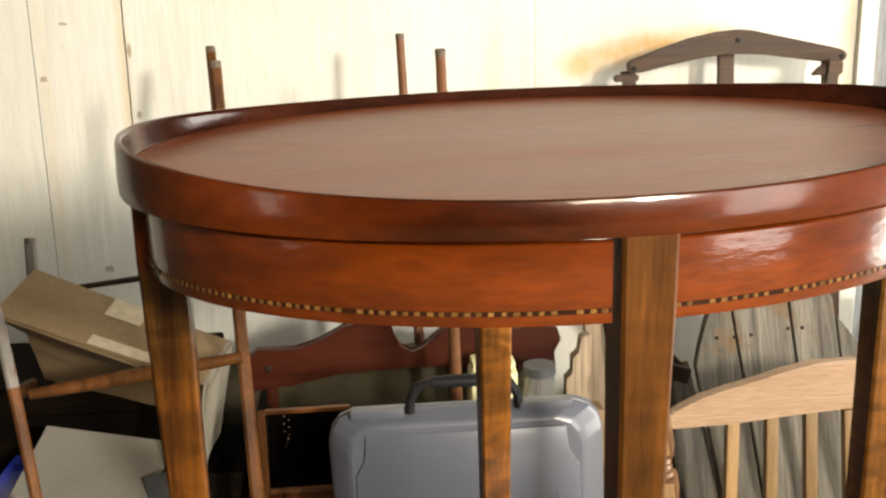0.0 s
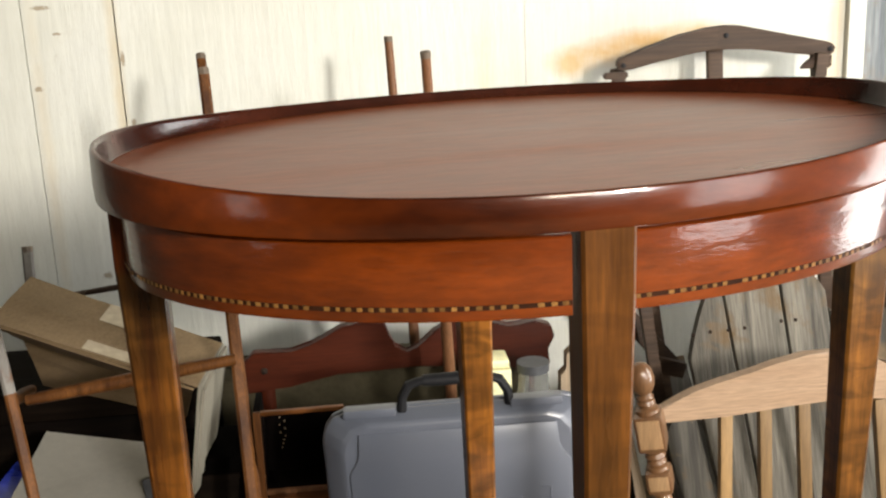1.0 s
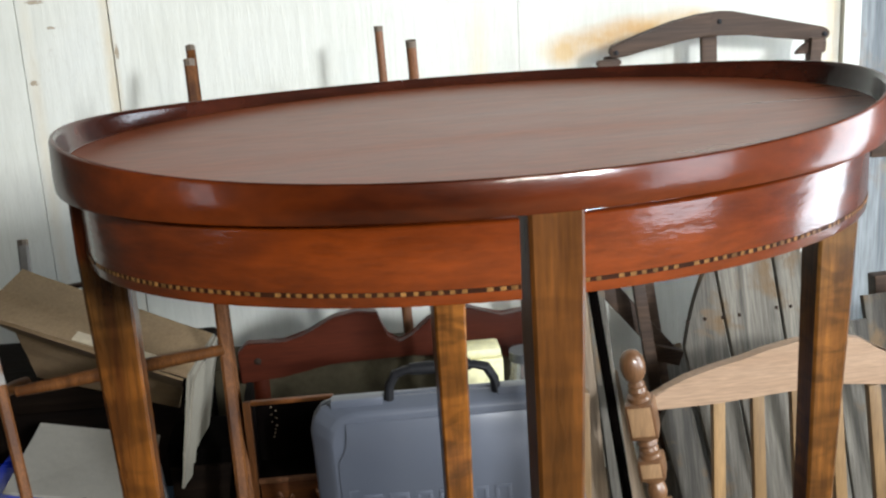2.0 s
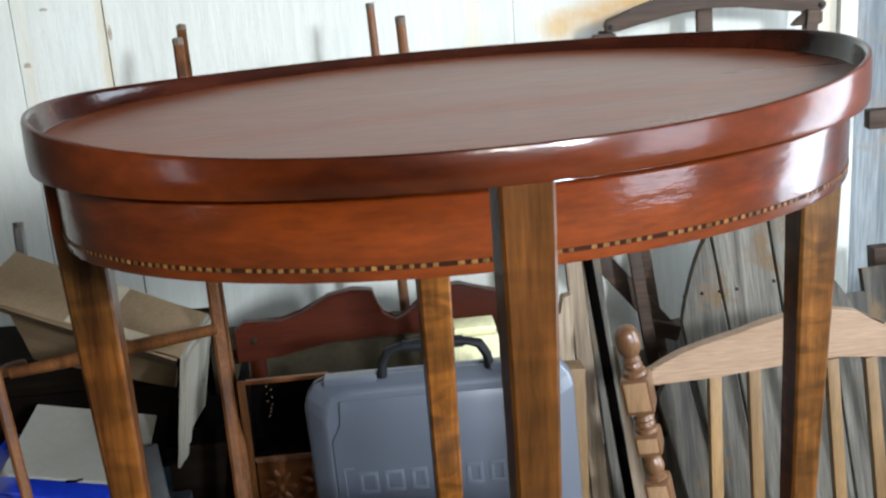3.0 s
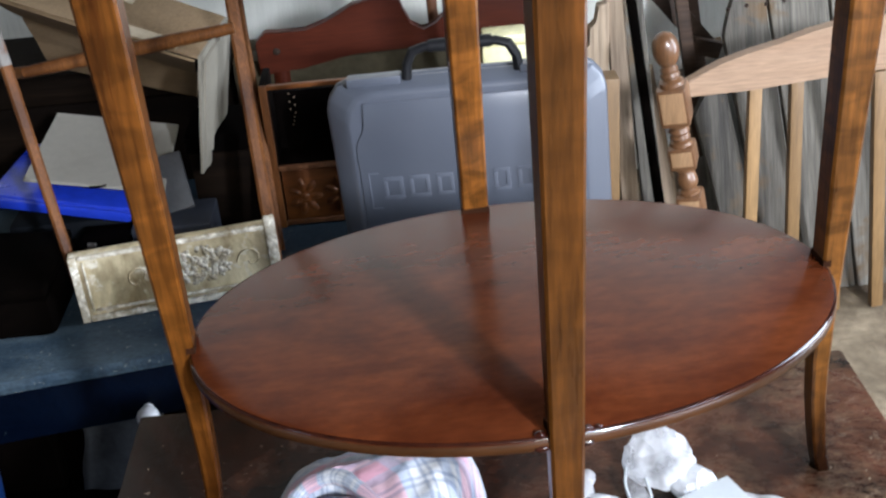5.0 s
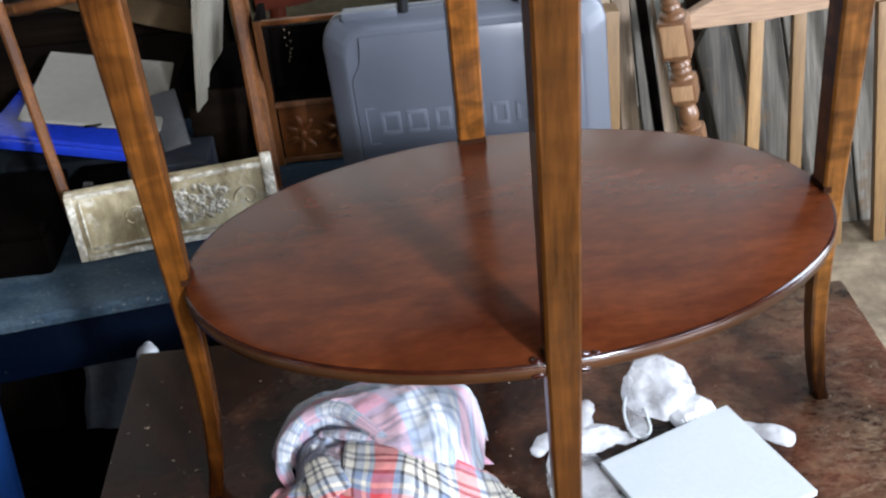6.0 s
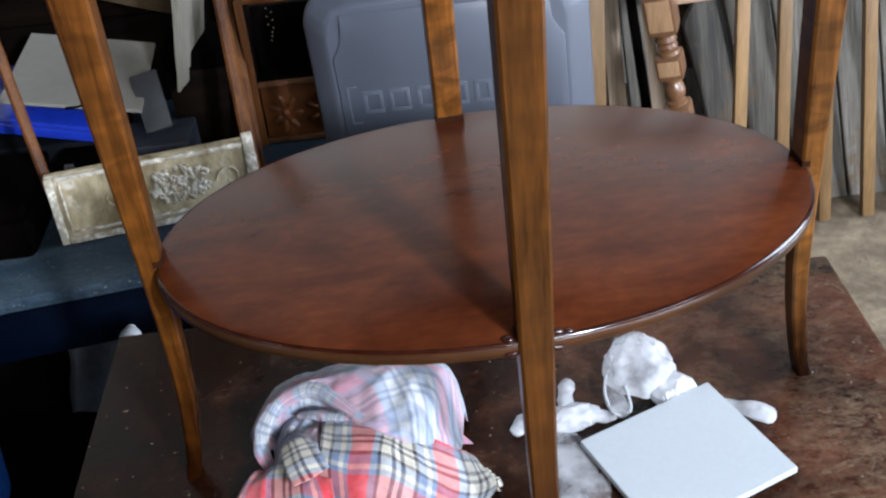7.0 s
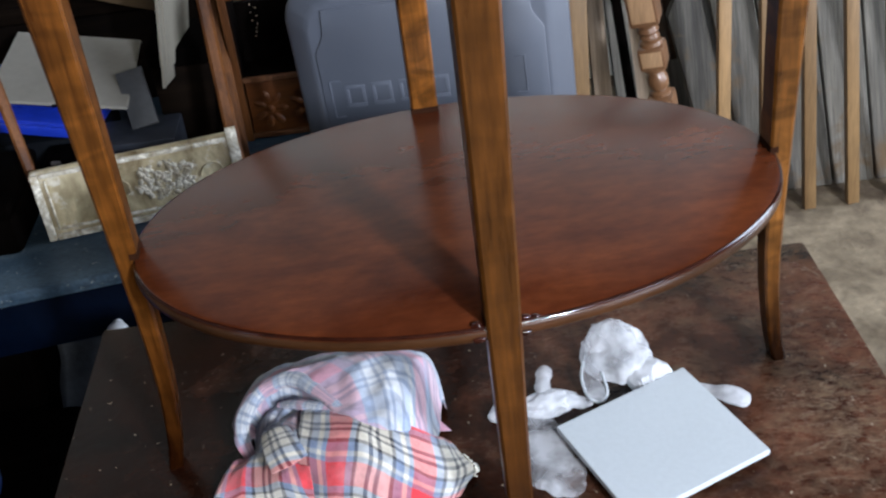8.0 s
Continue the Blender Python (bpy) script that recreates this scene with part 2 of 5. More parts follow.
def cream_wall():
    """Cream paint on boards: brush streaks, faint yellowing, a rusty water stain and dark flecks where the paint has chipped."""
    m, nt, lk, bsdf = nodes_of("cream_paint")
    co = nt.new("ShaderNodeTexCoord").outputs["Object"]

    def scaled(sx, sy, sz, at=(0, 0, 0)):
        mp = nt.new("ShaderNodeMapping")
        mp.vector_type = "TEXTURE"
        mp.inputs["Location"].default_value = at
        mp.inputs["Scale"].default_value = (sx, sy, sz)
        lk.new(co, mp.inputs["Vector"])
        return mp.outputs["Vector"]
    brush = noise_node(nt, lk, scaled(0.02, 0.02, 0.16), 1.0, 6, 0.6)
    broad = noise_node(nt, lk, co, 2.4, 4, 0.55, 0.5)
    col = ramp_node(nt, lk, broad, [(0.3, (0.53, 0.525, 0.45)), (0.55, (0.595, 0.592, 0.525)), (0.75, (0.61, 0.612, 0.56))])
    col = mix_node(nt, lk, 0.6, col, ramp_node(nt, lk, brush, [(0.3, grey(0.90)), (0.7, grey(1.05))]), "MULTIPLY")
    for at, size, tint, power in (((0.585, 0, 0.848), (0.07, 1, 0.045), (0.55, 0.36, 0.14), 0.8), ((0.655, 0, 0.864), (0.10, 1, 0.042), (0.50, 0.30, 0.10), 0.85), ((0.735, 0, 0.880), (0.12, 1, 0.040), (0.50, 0.29, 0.09), 0.9), ((0.83, 0, 0.892), (0.12, 1, 0.035), (0.52, 0.33, 0.12), 0.8), ((0.42, 0, 0.84), (0.03, 1, 0.20), (0.66, 0.55, 0.34), 0.45), ((-0.275, 0, 0.80), (0.020, 1, 0.55), (0.50, 0.38, 0.20), 0.5),
                                  ((1.12, 0, 0.85), (0.03, 1, 0.5), (0.52, 0.36, 0.16), 0.5), ((-0.42, 0, 0.7), (0.02, 1, 0.6), (0.58, 0.50, 0.36), 0.45)):
        g = nt.new("ShaderNodeTexGradient")
        g.gradient_type = "SPHERICAL"
        lk.new(scaled(*size, at=(at[0], 0, at[2] - FLOOR)), g.inputs["Vector"])
        rag_edge = noise_node(nt, lk, co, 14.0, 5, 0.65)
        mul = nt.new("ShaderNodeMath")
        mul.operation = "MULTIPLY"
        lk.new(g.outputs["Fac"], mul.inputs[0])
        lk.new(rag_edge, mul.inputs[1])
        col = mix_node(nt, lk, ramp_node(nt, lk, mul.outputs[0], [(0.08, grey(0.0)), (0.45, grey(power))]), col, tint)
    chips = ramp_node(nt, lk, noise_node(nt, lk, scaled(0.03, 1, 0.012), 1.0, 4, 0.7, 0.8), [(0.735, grey(0.0)), (0.77, grey(0.75))])
    col = mix_node(nt, lk, chips, col, (0.30, 0.20, 0.10))
    crack = ramp_node(nt, lk, noise_node(nt, lk, scaled(0.007, 1, 0.05), 1.0, 3, 0.5, 0.6), [(0.485, grey(0.0)), (0.50, grey(0.32)), (0.515, grey(0.0))])
    col = mix_node(nt, lk, mix_node(nt, lk, 1.0, crack, ramp_node(nt, lk, broad, [(0.42, grey(0.1)), (0.58, grey(1.0))]), "MULTIPLY"), col, (0.40, 0.36, 0.29))
    for x, z, sx, sz in ((-0.40, 1.00, 0.040, 0.010), (-0.376, 0.952, 0.020, 0.007), (-0.422, 0.852, 0.018, 0.012), (-0.338, 0.481, 0.020, 0.016), (-0.262, 0.90, 0.010, 0.03), (-0.255, 0.78, 0.012, 0.016), (0.07, 1.02, 0.01, 0.012)):
        g = nt.new("ShaderNodeTexGradient")
        g.gradient_type = "SPHERICAL"
        lk.new(scaled(sx, 1, sz, at=(x, 0, z - FLOOR)), g.inputs["Vector"])
        mul = nt.new("ShaderNodeMath")
        mul.operation = "MULTIPLY"
        lk.new(g.outputs["Fac"], mul.inputs[0])
        lk.new(noise_node(nt, lk, co, 190.0, 6, 0.75, 0.4), mul.inputs[1])
        col = mix_node(nt, lk, ramp_node(nt, lk, mul.outputs[0], [(0.25, grey(0.0)), (0.36, grey(0.75))]), col, (0.22, 0.15, 0.075))
    lk.new(col, bsdf.inputs["Base Color"])
    bsdf.inputs["Roughness"].default_value = 0.6
    b = nt.new("ShaderNodeBump")
    b.inputs["Strength"].default_value, b.inputs["Distance"].default_value = 0.5, 0.004
    lk.new(brush, b.inputs["Height"])
    lk.new(b.outputs["Normal"], bsdf.inputs["Normal"])
    return m


def stained_leg(name, dark, light, figure=0.5, red_top=False, top_tint=(0.60, 0.74, 1.05)):
    """Straight-grained orange-brown wood; the uppermost part of each leg has taken a darker, greener stain with an uneven edge."""
    m = surface(name, dark, light, 3.2, (12, 12, 0.9), 0.30, 0.05, 0.05, 22, coat=0.12, coat_rough=0.15, vary=0.2, spec=0.14, grain=(0.46, 1.22))
    nt, lk, bsdf = m.node_tree.nodes, m.node_tree.links, m.node_tree.nodes["Principled BSDF"]
    base = bsdf.inputs["Base Color"].links[0].from_socket
    co = nt.new("ShaderNodeTexCoord").outputs["Object"]
    sep = nt.new("ShaderNodeSeparateXYZ")
    lk.new(co, sep.inputs[0])
    add = nt.new("ShaderNodeMath")
    add.operation = "MULTIPLY_ADD"
    add.inputs[1].default_value = 0.10
    lk.new(noise_node(nt, lk, co, 14, 4), add.inputs[0])
    lk.new(sep.outputs["Z"], add.inputs[2])
    edge = ramp_node(nt, lk, add.outputs[0], [(0.555, grey(0.0)), (0.62, grey(1.0))])
    mp = nt.new("ShaderNodeMapping")
    mp.inputs["Scale"].default_value, mp.inputs["Rotation"].default_value = (1, 1, 2.2), (0.5, 0.7, 0)
    lk.new(co, mp.inputs["Vector"])
    curl = ramp_node(nt, lk, noise_node(nt, lk, mp.outputs["Vector"], 22, 2, 0.5, 1.0), [(0.38, grey(0.55)), (0.62, grey(1.3))])
    base = mix_node(nt, lk, figure, base, curl, "MULTIPLY")
    # foot end darkened in the wood colour, for the shade down there
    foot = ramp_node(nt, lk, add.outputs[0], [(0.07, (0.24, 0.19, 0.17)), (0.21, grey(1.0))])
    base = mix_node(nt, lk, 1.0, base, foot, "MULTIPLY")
    base = mix_node(nt, lk, edge, base, mix_node(nt, lk, 1.0, base, top_tint, "MULTIPLY"))
    if red_top:
        # beside the apron the leg took the apron's red varnish
        near = ramp_node(nt, lk, sep.outputs["Z"], [(0.606, grey(0.0)), (0.616, grey(1.0))])
        base = mix_node(nt, lk, near, base, mix_node(nt, lk, 1.0, base, (1.5, 0.75, 0.55), "MULTIPLY"))
    lk.new(base, bsdf.inputs["Base Color"])
    return m


def scuffed_top():
    """Old red-brown varnish, glossy where whole, rubbed through to grey-tan wood where things have been dragged."""
    m, nt, lk, bsdf = nodes_of("old_top")
    co = nt.new("ShaderNodeTexCoord").outputs["Object"]
    sep = nt.new("ShaderNodeSeparateXYZ")
    lk.new(co, sep.inputs[0])
    col = ramp_node(nt, lk, noise_node(nt, lk, co, 16, 5, 0.6, 0.5), [(0.3, (0.0016, 0.0005, 0.0003)), (0.7, (0.018, 0.0050, 0.0021))])
    worn = nt.new("ShaderNodeMath")
    worn.operation = "MULTIPLY_ADD"
    worn.inputs[1].default_value = 0.55
    lk.new(sep.outputs["X"], worn.inputs[0])
    lk.new(noise_node(nt, lk, co, 6.5, 4, 0.6, 0.3), worn.inputs[2])
    patch = ramp_node(nt, lk, worn.outputs[0], [(0.48, grey(0.03)), (0.70, grey(0.72))])
    thin = ramp_node(nt, lk, noise_node(nt, lk, co, 8.5, 5, 0.62, 0.4), [(0.36, (0.007, 0.0048, 0.0034)), (0.46, (0.034, 0.0125, 0.0066)), (0.60, (0.082, 0.030, 0.0155))])
    # same ramp darkens the varnish to the left: wear and painted shade together
    col = mix_node(nt, lk, ramp_node(nt, lk, worn.outputs[0], [(0.40, grey(0.0)), (0.62, grey(1.0))]), col, thin)
    mp = nt.new("ShaderNodeMapping")
    mp.inputs["Scale"].default_value, mp.inputs["Rotation"].default_value = (1, 1.7, 1), (0, 0, 0.6)
    lk.new(co, mp.inputs["Vector"])
    rub = ramp_node(nt, lk, noise_node(nt, lk, mp.outputs["Vector"], 48, 14, 0.84, 0.15), [(0.44, grey(0.0)), (0.64, grey(1.0))])
    bare = mix_node(nt, lk, 1.0, patch, rub, "MULTIPLY")
    pale = ramp_node(nt, lk, noise_node(nt, lk, co, 11, 3, 0.6, 0.3), [(0.40, (0.115, 0.056, 0.028)), (0.62, (0.185, 0.128, 0.074))])
    col = mix_node(nt, lk, bare, col, pale)
    drag = nt.new("ShaderNodeMapping")
    drag.inputs["Scale"].default_value, drag.inputs["Rotation"].default_value = (0.8, 2.2, 1), (0, 0, -0.5)
    lk.new(co, drag.inputs["Vector"])
    line = ramp_node(nt, lk, noise_node(nt, lk, drag.outputs["Vector"], 22, 6, 0.6, 0.5), [(0.485, grey(0.0)), (0.50, grey(0.75)), (0.515, grey(0.0))])
    col = mix_node(nt, lk, mix_node(nt, lk, 1.0, line, patch, "MULTIPLY"), col, (0.20, 0.145, 0.095))
    fine = noise_node(nt, lk, co, 120, 3, 0.6)
    col = mix_node(nt, lk, 0.7, col, ramp_node(nt, lk, fine, [(0.3, grey(0.6)), (0.7, grey(1.2))]), "MULTIPLY")
    flecks = ramp_node(nt, lk, noise_node(nt, lk, co, 190, 2, 0.5), [(0.725, grey(0.0)), (0.765, grey(0.8))])
    col = mix_node(nt, lk, flecks, col, (0.30, 0.24, 0.17))
    lk.new(col, bsdf.inputs["Base Color"])
    lk.new(mix_node(nt, lk, bare, (0.25, 0.25, 0.25), (0.75, 0.75, 0.75)), bsdf.inputs["Roughness"])
    bsdf.inputs["Specular IOR Level"].default_value = 0.10
    bp = nt.new("ShaderNodeBump")
    bp.inputs["Strength"].default_value, bp.inputs["Distance"].default_value = 0.2, 0.002
    lk.new(fine, bp.inputs["Height"])
    lk.new(bp.outputs["Normal"], bsdf.inputs["Normal"])
    return m


M["leg"] = stained_leg("leg_wood", (0.026, 0.0070, 0.0012), (0.145, 0.050, 0.0066), 0.6, True)
M["leg_back"] = stained_leg("figured_leg_wood", (0.042, 0.0125, 0.0022), (0.220, 0.080, 0.0115), 0.9)
M["leg_front"] = stained_leg("olive_leg_wood", (0.040, 0.0142, 0.0024), (0.110, 0.0385, 0.0060), 0.3, False, (0.92, 0.90, 0.90))
M["leg_figured"] = stained_leg("blotched_leg_wood", (0.022, 0.0076, 0.0016), (0.185, 0.072, 0.0130), 0.8, True)
M["old_top"] = scuffed_top()
M["wall"] = cream_wall()


# ---------------------------------------------------------------- building helpers
def thing(name, at, label, category, group="", kind=""):
    ob = new(name)
    ob.location = at
    ob.empty_display_size = 0.05
    return tagged(ob, label, category, group, kind)


def place_of(ob):
    return Vector(ob.location) + (place_of(ob.parent) if ob.parent else Vector())


def part(name, bm, material, parent, label="", smooth=True):
    """Links a bmesh, given in world metres, as one mesh under a thing or part."""
    base = place_of(parent) if parent else Vector()
    bmesh.ops.translate(bm, verts=bm.verts, vec=-base)
    bmesh.ops.recalc_face_normals(bm, faces=bm.faces)
    me = bpy.data.meshes.new(name)
    bm.to_mesh(me)
    bm.free()
    me.materials.append(M[material] if isinstance(material, str) else material)
    if smooth:
        me.shade_smooth()
        me.set_sharp_from_angle(angle=radians(38))
    ob = new(name, me)
    ob.parent = parent
    return tagged(ob, label)


def solo(name, bm, material, at, label, category, group="", kind="", smooth=True):
    """A top-level thing of a single mesh with its origin at its base."""
    bmesh.ops.translate(bm, verts=bm.verts, vec=-Vector(at))
    ob = part(name, bm, material, None, "", smooth)
    ob.location = at
    return tagged(ob, label, category, group, kind)


def box(bm, lo, hi, bevel=0.0, m=None):
    """A box from corner to corner, bevelled, then moved by m."""
    lo, hi = Vector(lo), Vector(hi)
    made = bmesh.ops.create_cube(bm, size=1.0, matrix=Matrix.LocRotScale((lo + hi) / 2, None, hi - lo))
    verts = made["verts"]
    if bevel:
        edges = list({e for v in verts for e in v.link_edges})
        out = bmesh.ops.bevel(bm, geom=edges, offset=bevel, segments=2, profile=0.6, affect="EDGES")
        verts = list({v for f in out["faces"] for v in f.verts} | {v for v in verts if v.is_valid})
    if m is not None:
        bmesh.ops.transform(bm, matrix=m, verts=verts)
    return verts


def loft(bm, rings, close=True, caps=True):
    """Skins a list of equally long rings of points."""
    loops = [[bm.verts.new(p) for p in ring] for ring in rings]
    n = len(loops[0])
    for a, b in zip(loops, loops[1:]):
        for i in range(n if close else n - 1):
            j = (i + 1) % n
            bm.faces.new((a[i], a[j], b[j], b[i]))
    if caps and close:
        bm.faces.new(loops[0][::-1])
        bm.faces.new(loops[-1])
    return loops


def frame_of(way):
    w = Vector(way).normalized()
    side = w.cross(Vector((0, 0, 1)))
    side = side.normalized() if side.length > 1e-4 else Vector((1, 0, 0))
    return side, side.cross(w)


def rod(bm, points, radii, n=10, flat=1.0):
    """A round (or flattened) bar along points."""
    pts = [Vector(p) for p in points]
    rings = []
    for i, p in enumerate(pts):
        way = pts[min(i + 1, len(pts) - 1)] - pts[max(i - 1, 0)]
        u, v = frame_of(way)
        r = radii[i] if isinstance(radii, (list, tuple)) else radii
        rings.append([p + u * r * math.cos(2 * math.pi * k / n) + v * r * flat * math.sin(2 * math.pi * k / n) for k in range(n)])
    return loft(bm, rings)


def bar(bm, p, q, w, d, bevel=0.0015, side=None):
    """A rectangular bar from p to q, w wide (along side), d deep."""
    p, q = Vector(p), Vector(q)
    way = (q - p).normalized()
    s = Vector(side) if side else Vector((1, 0, 0))
    s = (s - way * s.dot(way)).normalized()
    t = way.cross(s)
    m = Matrix((s, t, way)).transposed().to_4x4()
    m.translation = (p + q) / 2
    return box(bm, (-w / 2, -d / 2, -(q - p).length / 2), (w / 2, d / 2, (q - p).length / 2), bevel, m)


def slab(bm, outline, y0, y1):
    """An outline in (x, z), extruded from y0 to y1."""
    return loft(bm, [[(x, y0, z) for x, z in outline], [(x, y1, z) for x, z in outline]])


def lathe(bm, axis_lo, axis_hi, profile, n=16):
    """profile: (fraction along the axis, radius)."""
    a, b = Vector(axis_lo), Vector(axis_hi)
    u, v = frame_of(b - a)
    rings = [[a.lerp(b, f) + (u * math.cos(2 * math.pi * k / n) + v * math.sin(2 * math.pi * k / n)) * r for k in range(n)] for f, r in profile]
    return loft(bm, rings)


def wobble(bm, amount, scale, seed=0.0):
    for v in bm.verts:
        v.co += noise.noise_vector(v.co * scale + Vector((seed, seed * 0.7, -seed))) * amount


# ---------------------------------------------------------------- the room
def room():
    y0, x0, x1, top = -1.75, -1.8, 2.4, 2.5
    bm = bmesh.new()
    nx, ny = 60, 60
    for i in range(nx + 1):
        for j in range(ny + 1):
            x, y = x0 - 0.2 + (x1 - x0 + 0.4) * i / nx, y0 - 0.2 + (2.5 - y0 + 0.2) * j / ny
            bm.verts.new((x, y, FLOOR + 0.006 * noise.noise((x * 3, y * 3, 0)) - 0.004))
    bm.verts.ensure_lookup_table()
    for i in range(nx):
        for j in range(ny):
            a = i * (ny + 1) + j
            bm.faces.new([bm.verts[k] for k in (a, a + ny + 1, a + ny + 2, a + 1)])
    tagged(part("floor", bm, "floor", None), "rough earth-stained grey concrete workshop floor", "floor", kind="structure")
    # back wall of cream boards with thin open joints
    wall = thing("wall_back", (0, WALL_Y, FLOOR), "cream-painted wall of old vertical boards, stained and flaking", "wall", kind="structure")
    bm = bmesh.new()
    box(bm, (x0 - 0.1, WALL_Y + 0.022, FLOOR - 0.05), (x1 + 0.1, WALL_Y + 0.16, top))
    part("backing", bm, "near_black", wall)
    joints = [x0, -1.45, -1.12, -0.78, -0.61, -0.436, -0.269, 0.50, 1.143]
    for a, b in zip(joints, joints[1:]):
        bm = bmesh.new()
        ga, gb = (0.0003 if v == 0.50 else 0.0008 if v == -0.436 else 0.0014 for v in (a, b))
        box(bm, (a + ga, WALL_Y, FLOOR - 0.02), (b - gb, WALL_Y + 0.022, top), 0.0006)
        part("plank", bm, "wall", wall, smooth=False)
    bm = bmesh.new()
    box(bm, (1.1432, WALL_Y - 0.016, FLOOR - 0.02), (1.178, WALL_Y + 0.022, top), 0.002)
    part("corner_trim", bm, "wall", wall, smooth=False)
    x = 1.181
    while x < x1:
        bm = bmesh.new()
        box(bm, (x, WALL_Y + 0.002, FLOOR - 0.02), (min(x + 0.11, x1), WALL_Y + 0.022, top), 0.0015)
        part("plank", bm, "wall_right", wall, smooth=False)
        x += 0.114
    # unseen side and rear walls with their openings, dark to cut bounced light
    def holed(name, axis, at, span, holes, out):
        bm = bmesh.new()

        def piece(lo, hi, zl, zh):
            if hi - lo < 0.01 or zh - zl < 0.01:
                return
            if axis == "x":
                box(bm, (min(at, at + out), lo, zl), (max(at, at + out), hi, zh))
            else:
                box(bm, (lo, min(at, at + out), zl), (hi, max(at, at + out), zh))
        edge = span[0]
        for h0, h1, z0, z1 in holes:
            piece(edge, h0, FLOOR - 0.05, top)
            piece(h0, h1, FLOOR - 0.05, z0)
            piece(h0, h1, z1, top)
            edge = h1
        piece(edge, span[1], FLOOR - 0.05, top)
        tagged(part(name, bm, "room", None, smooth=False), "unseen dull wall with an opening, kept dark to cut bounced light", "wall", kind="structure")
    holed("wall_right", "x", x1, (y0, WALL_Y + 0.1), [(-1.44, -0.60, FLOOR, 1.90), (0.48, 1.56, FLOOR, 1.93)], 0.12)
    holed("wall_left", "x", x0, (y0, WALL_Y + 0.1), [(-0.62, -0.22, 0.43, 1.37)], -0.12)
    holed("wall_rear", "y", y0, (x0 - 0.12, x1 + 0.12), [(0.67, 1.15, 1.50, 2.04), (1.26, 1.68, 1.46, 2.02)], -0.12)
    bm = bmesh.new()
    box(bm, (x0 - 0.2, y0 - 0.2, top), (x1 + 0.2, WALL_Y + 0.2, top + 0.1))
    tagged(part("ceiling", bm, "room", None, smooth=False), "unseen plain ceiling, kept dark to cut bounced light", "ceiling", kind="structure")


room()


# ---------------------------------------------------------------- the oval table
CX, CY = 0.2566, 0.8952


def oval(a, b, z, n=96, power=2.0):
    ring = []
    for k in range(n):
        t = 2 * math.pi * k / n
        c, s = math.cos(t), math.sin(t)
        e = 2 / power
        ring.append(Vector((CX + a * math.copysign(abs(c) ** e, c), CY + b * math.copysign(abs(s) ** e, s), z)))
    return ring


def arc(a, b, z, t0, t1, n=24):
    return [Vector((CX + a * math.cos(t0 + (t1 - t0) * k / n), CY + b * math.sin(t0 + (t1 - t0) * k / n), z)) for k in range(n + 1)]


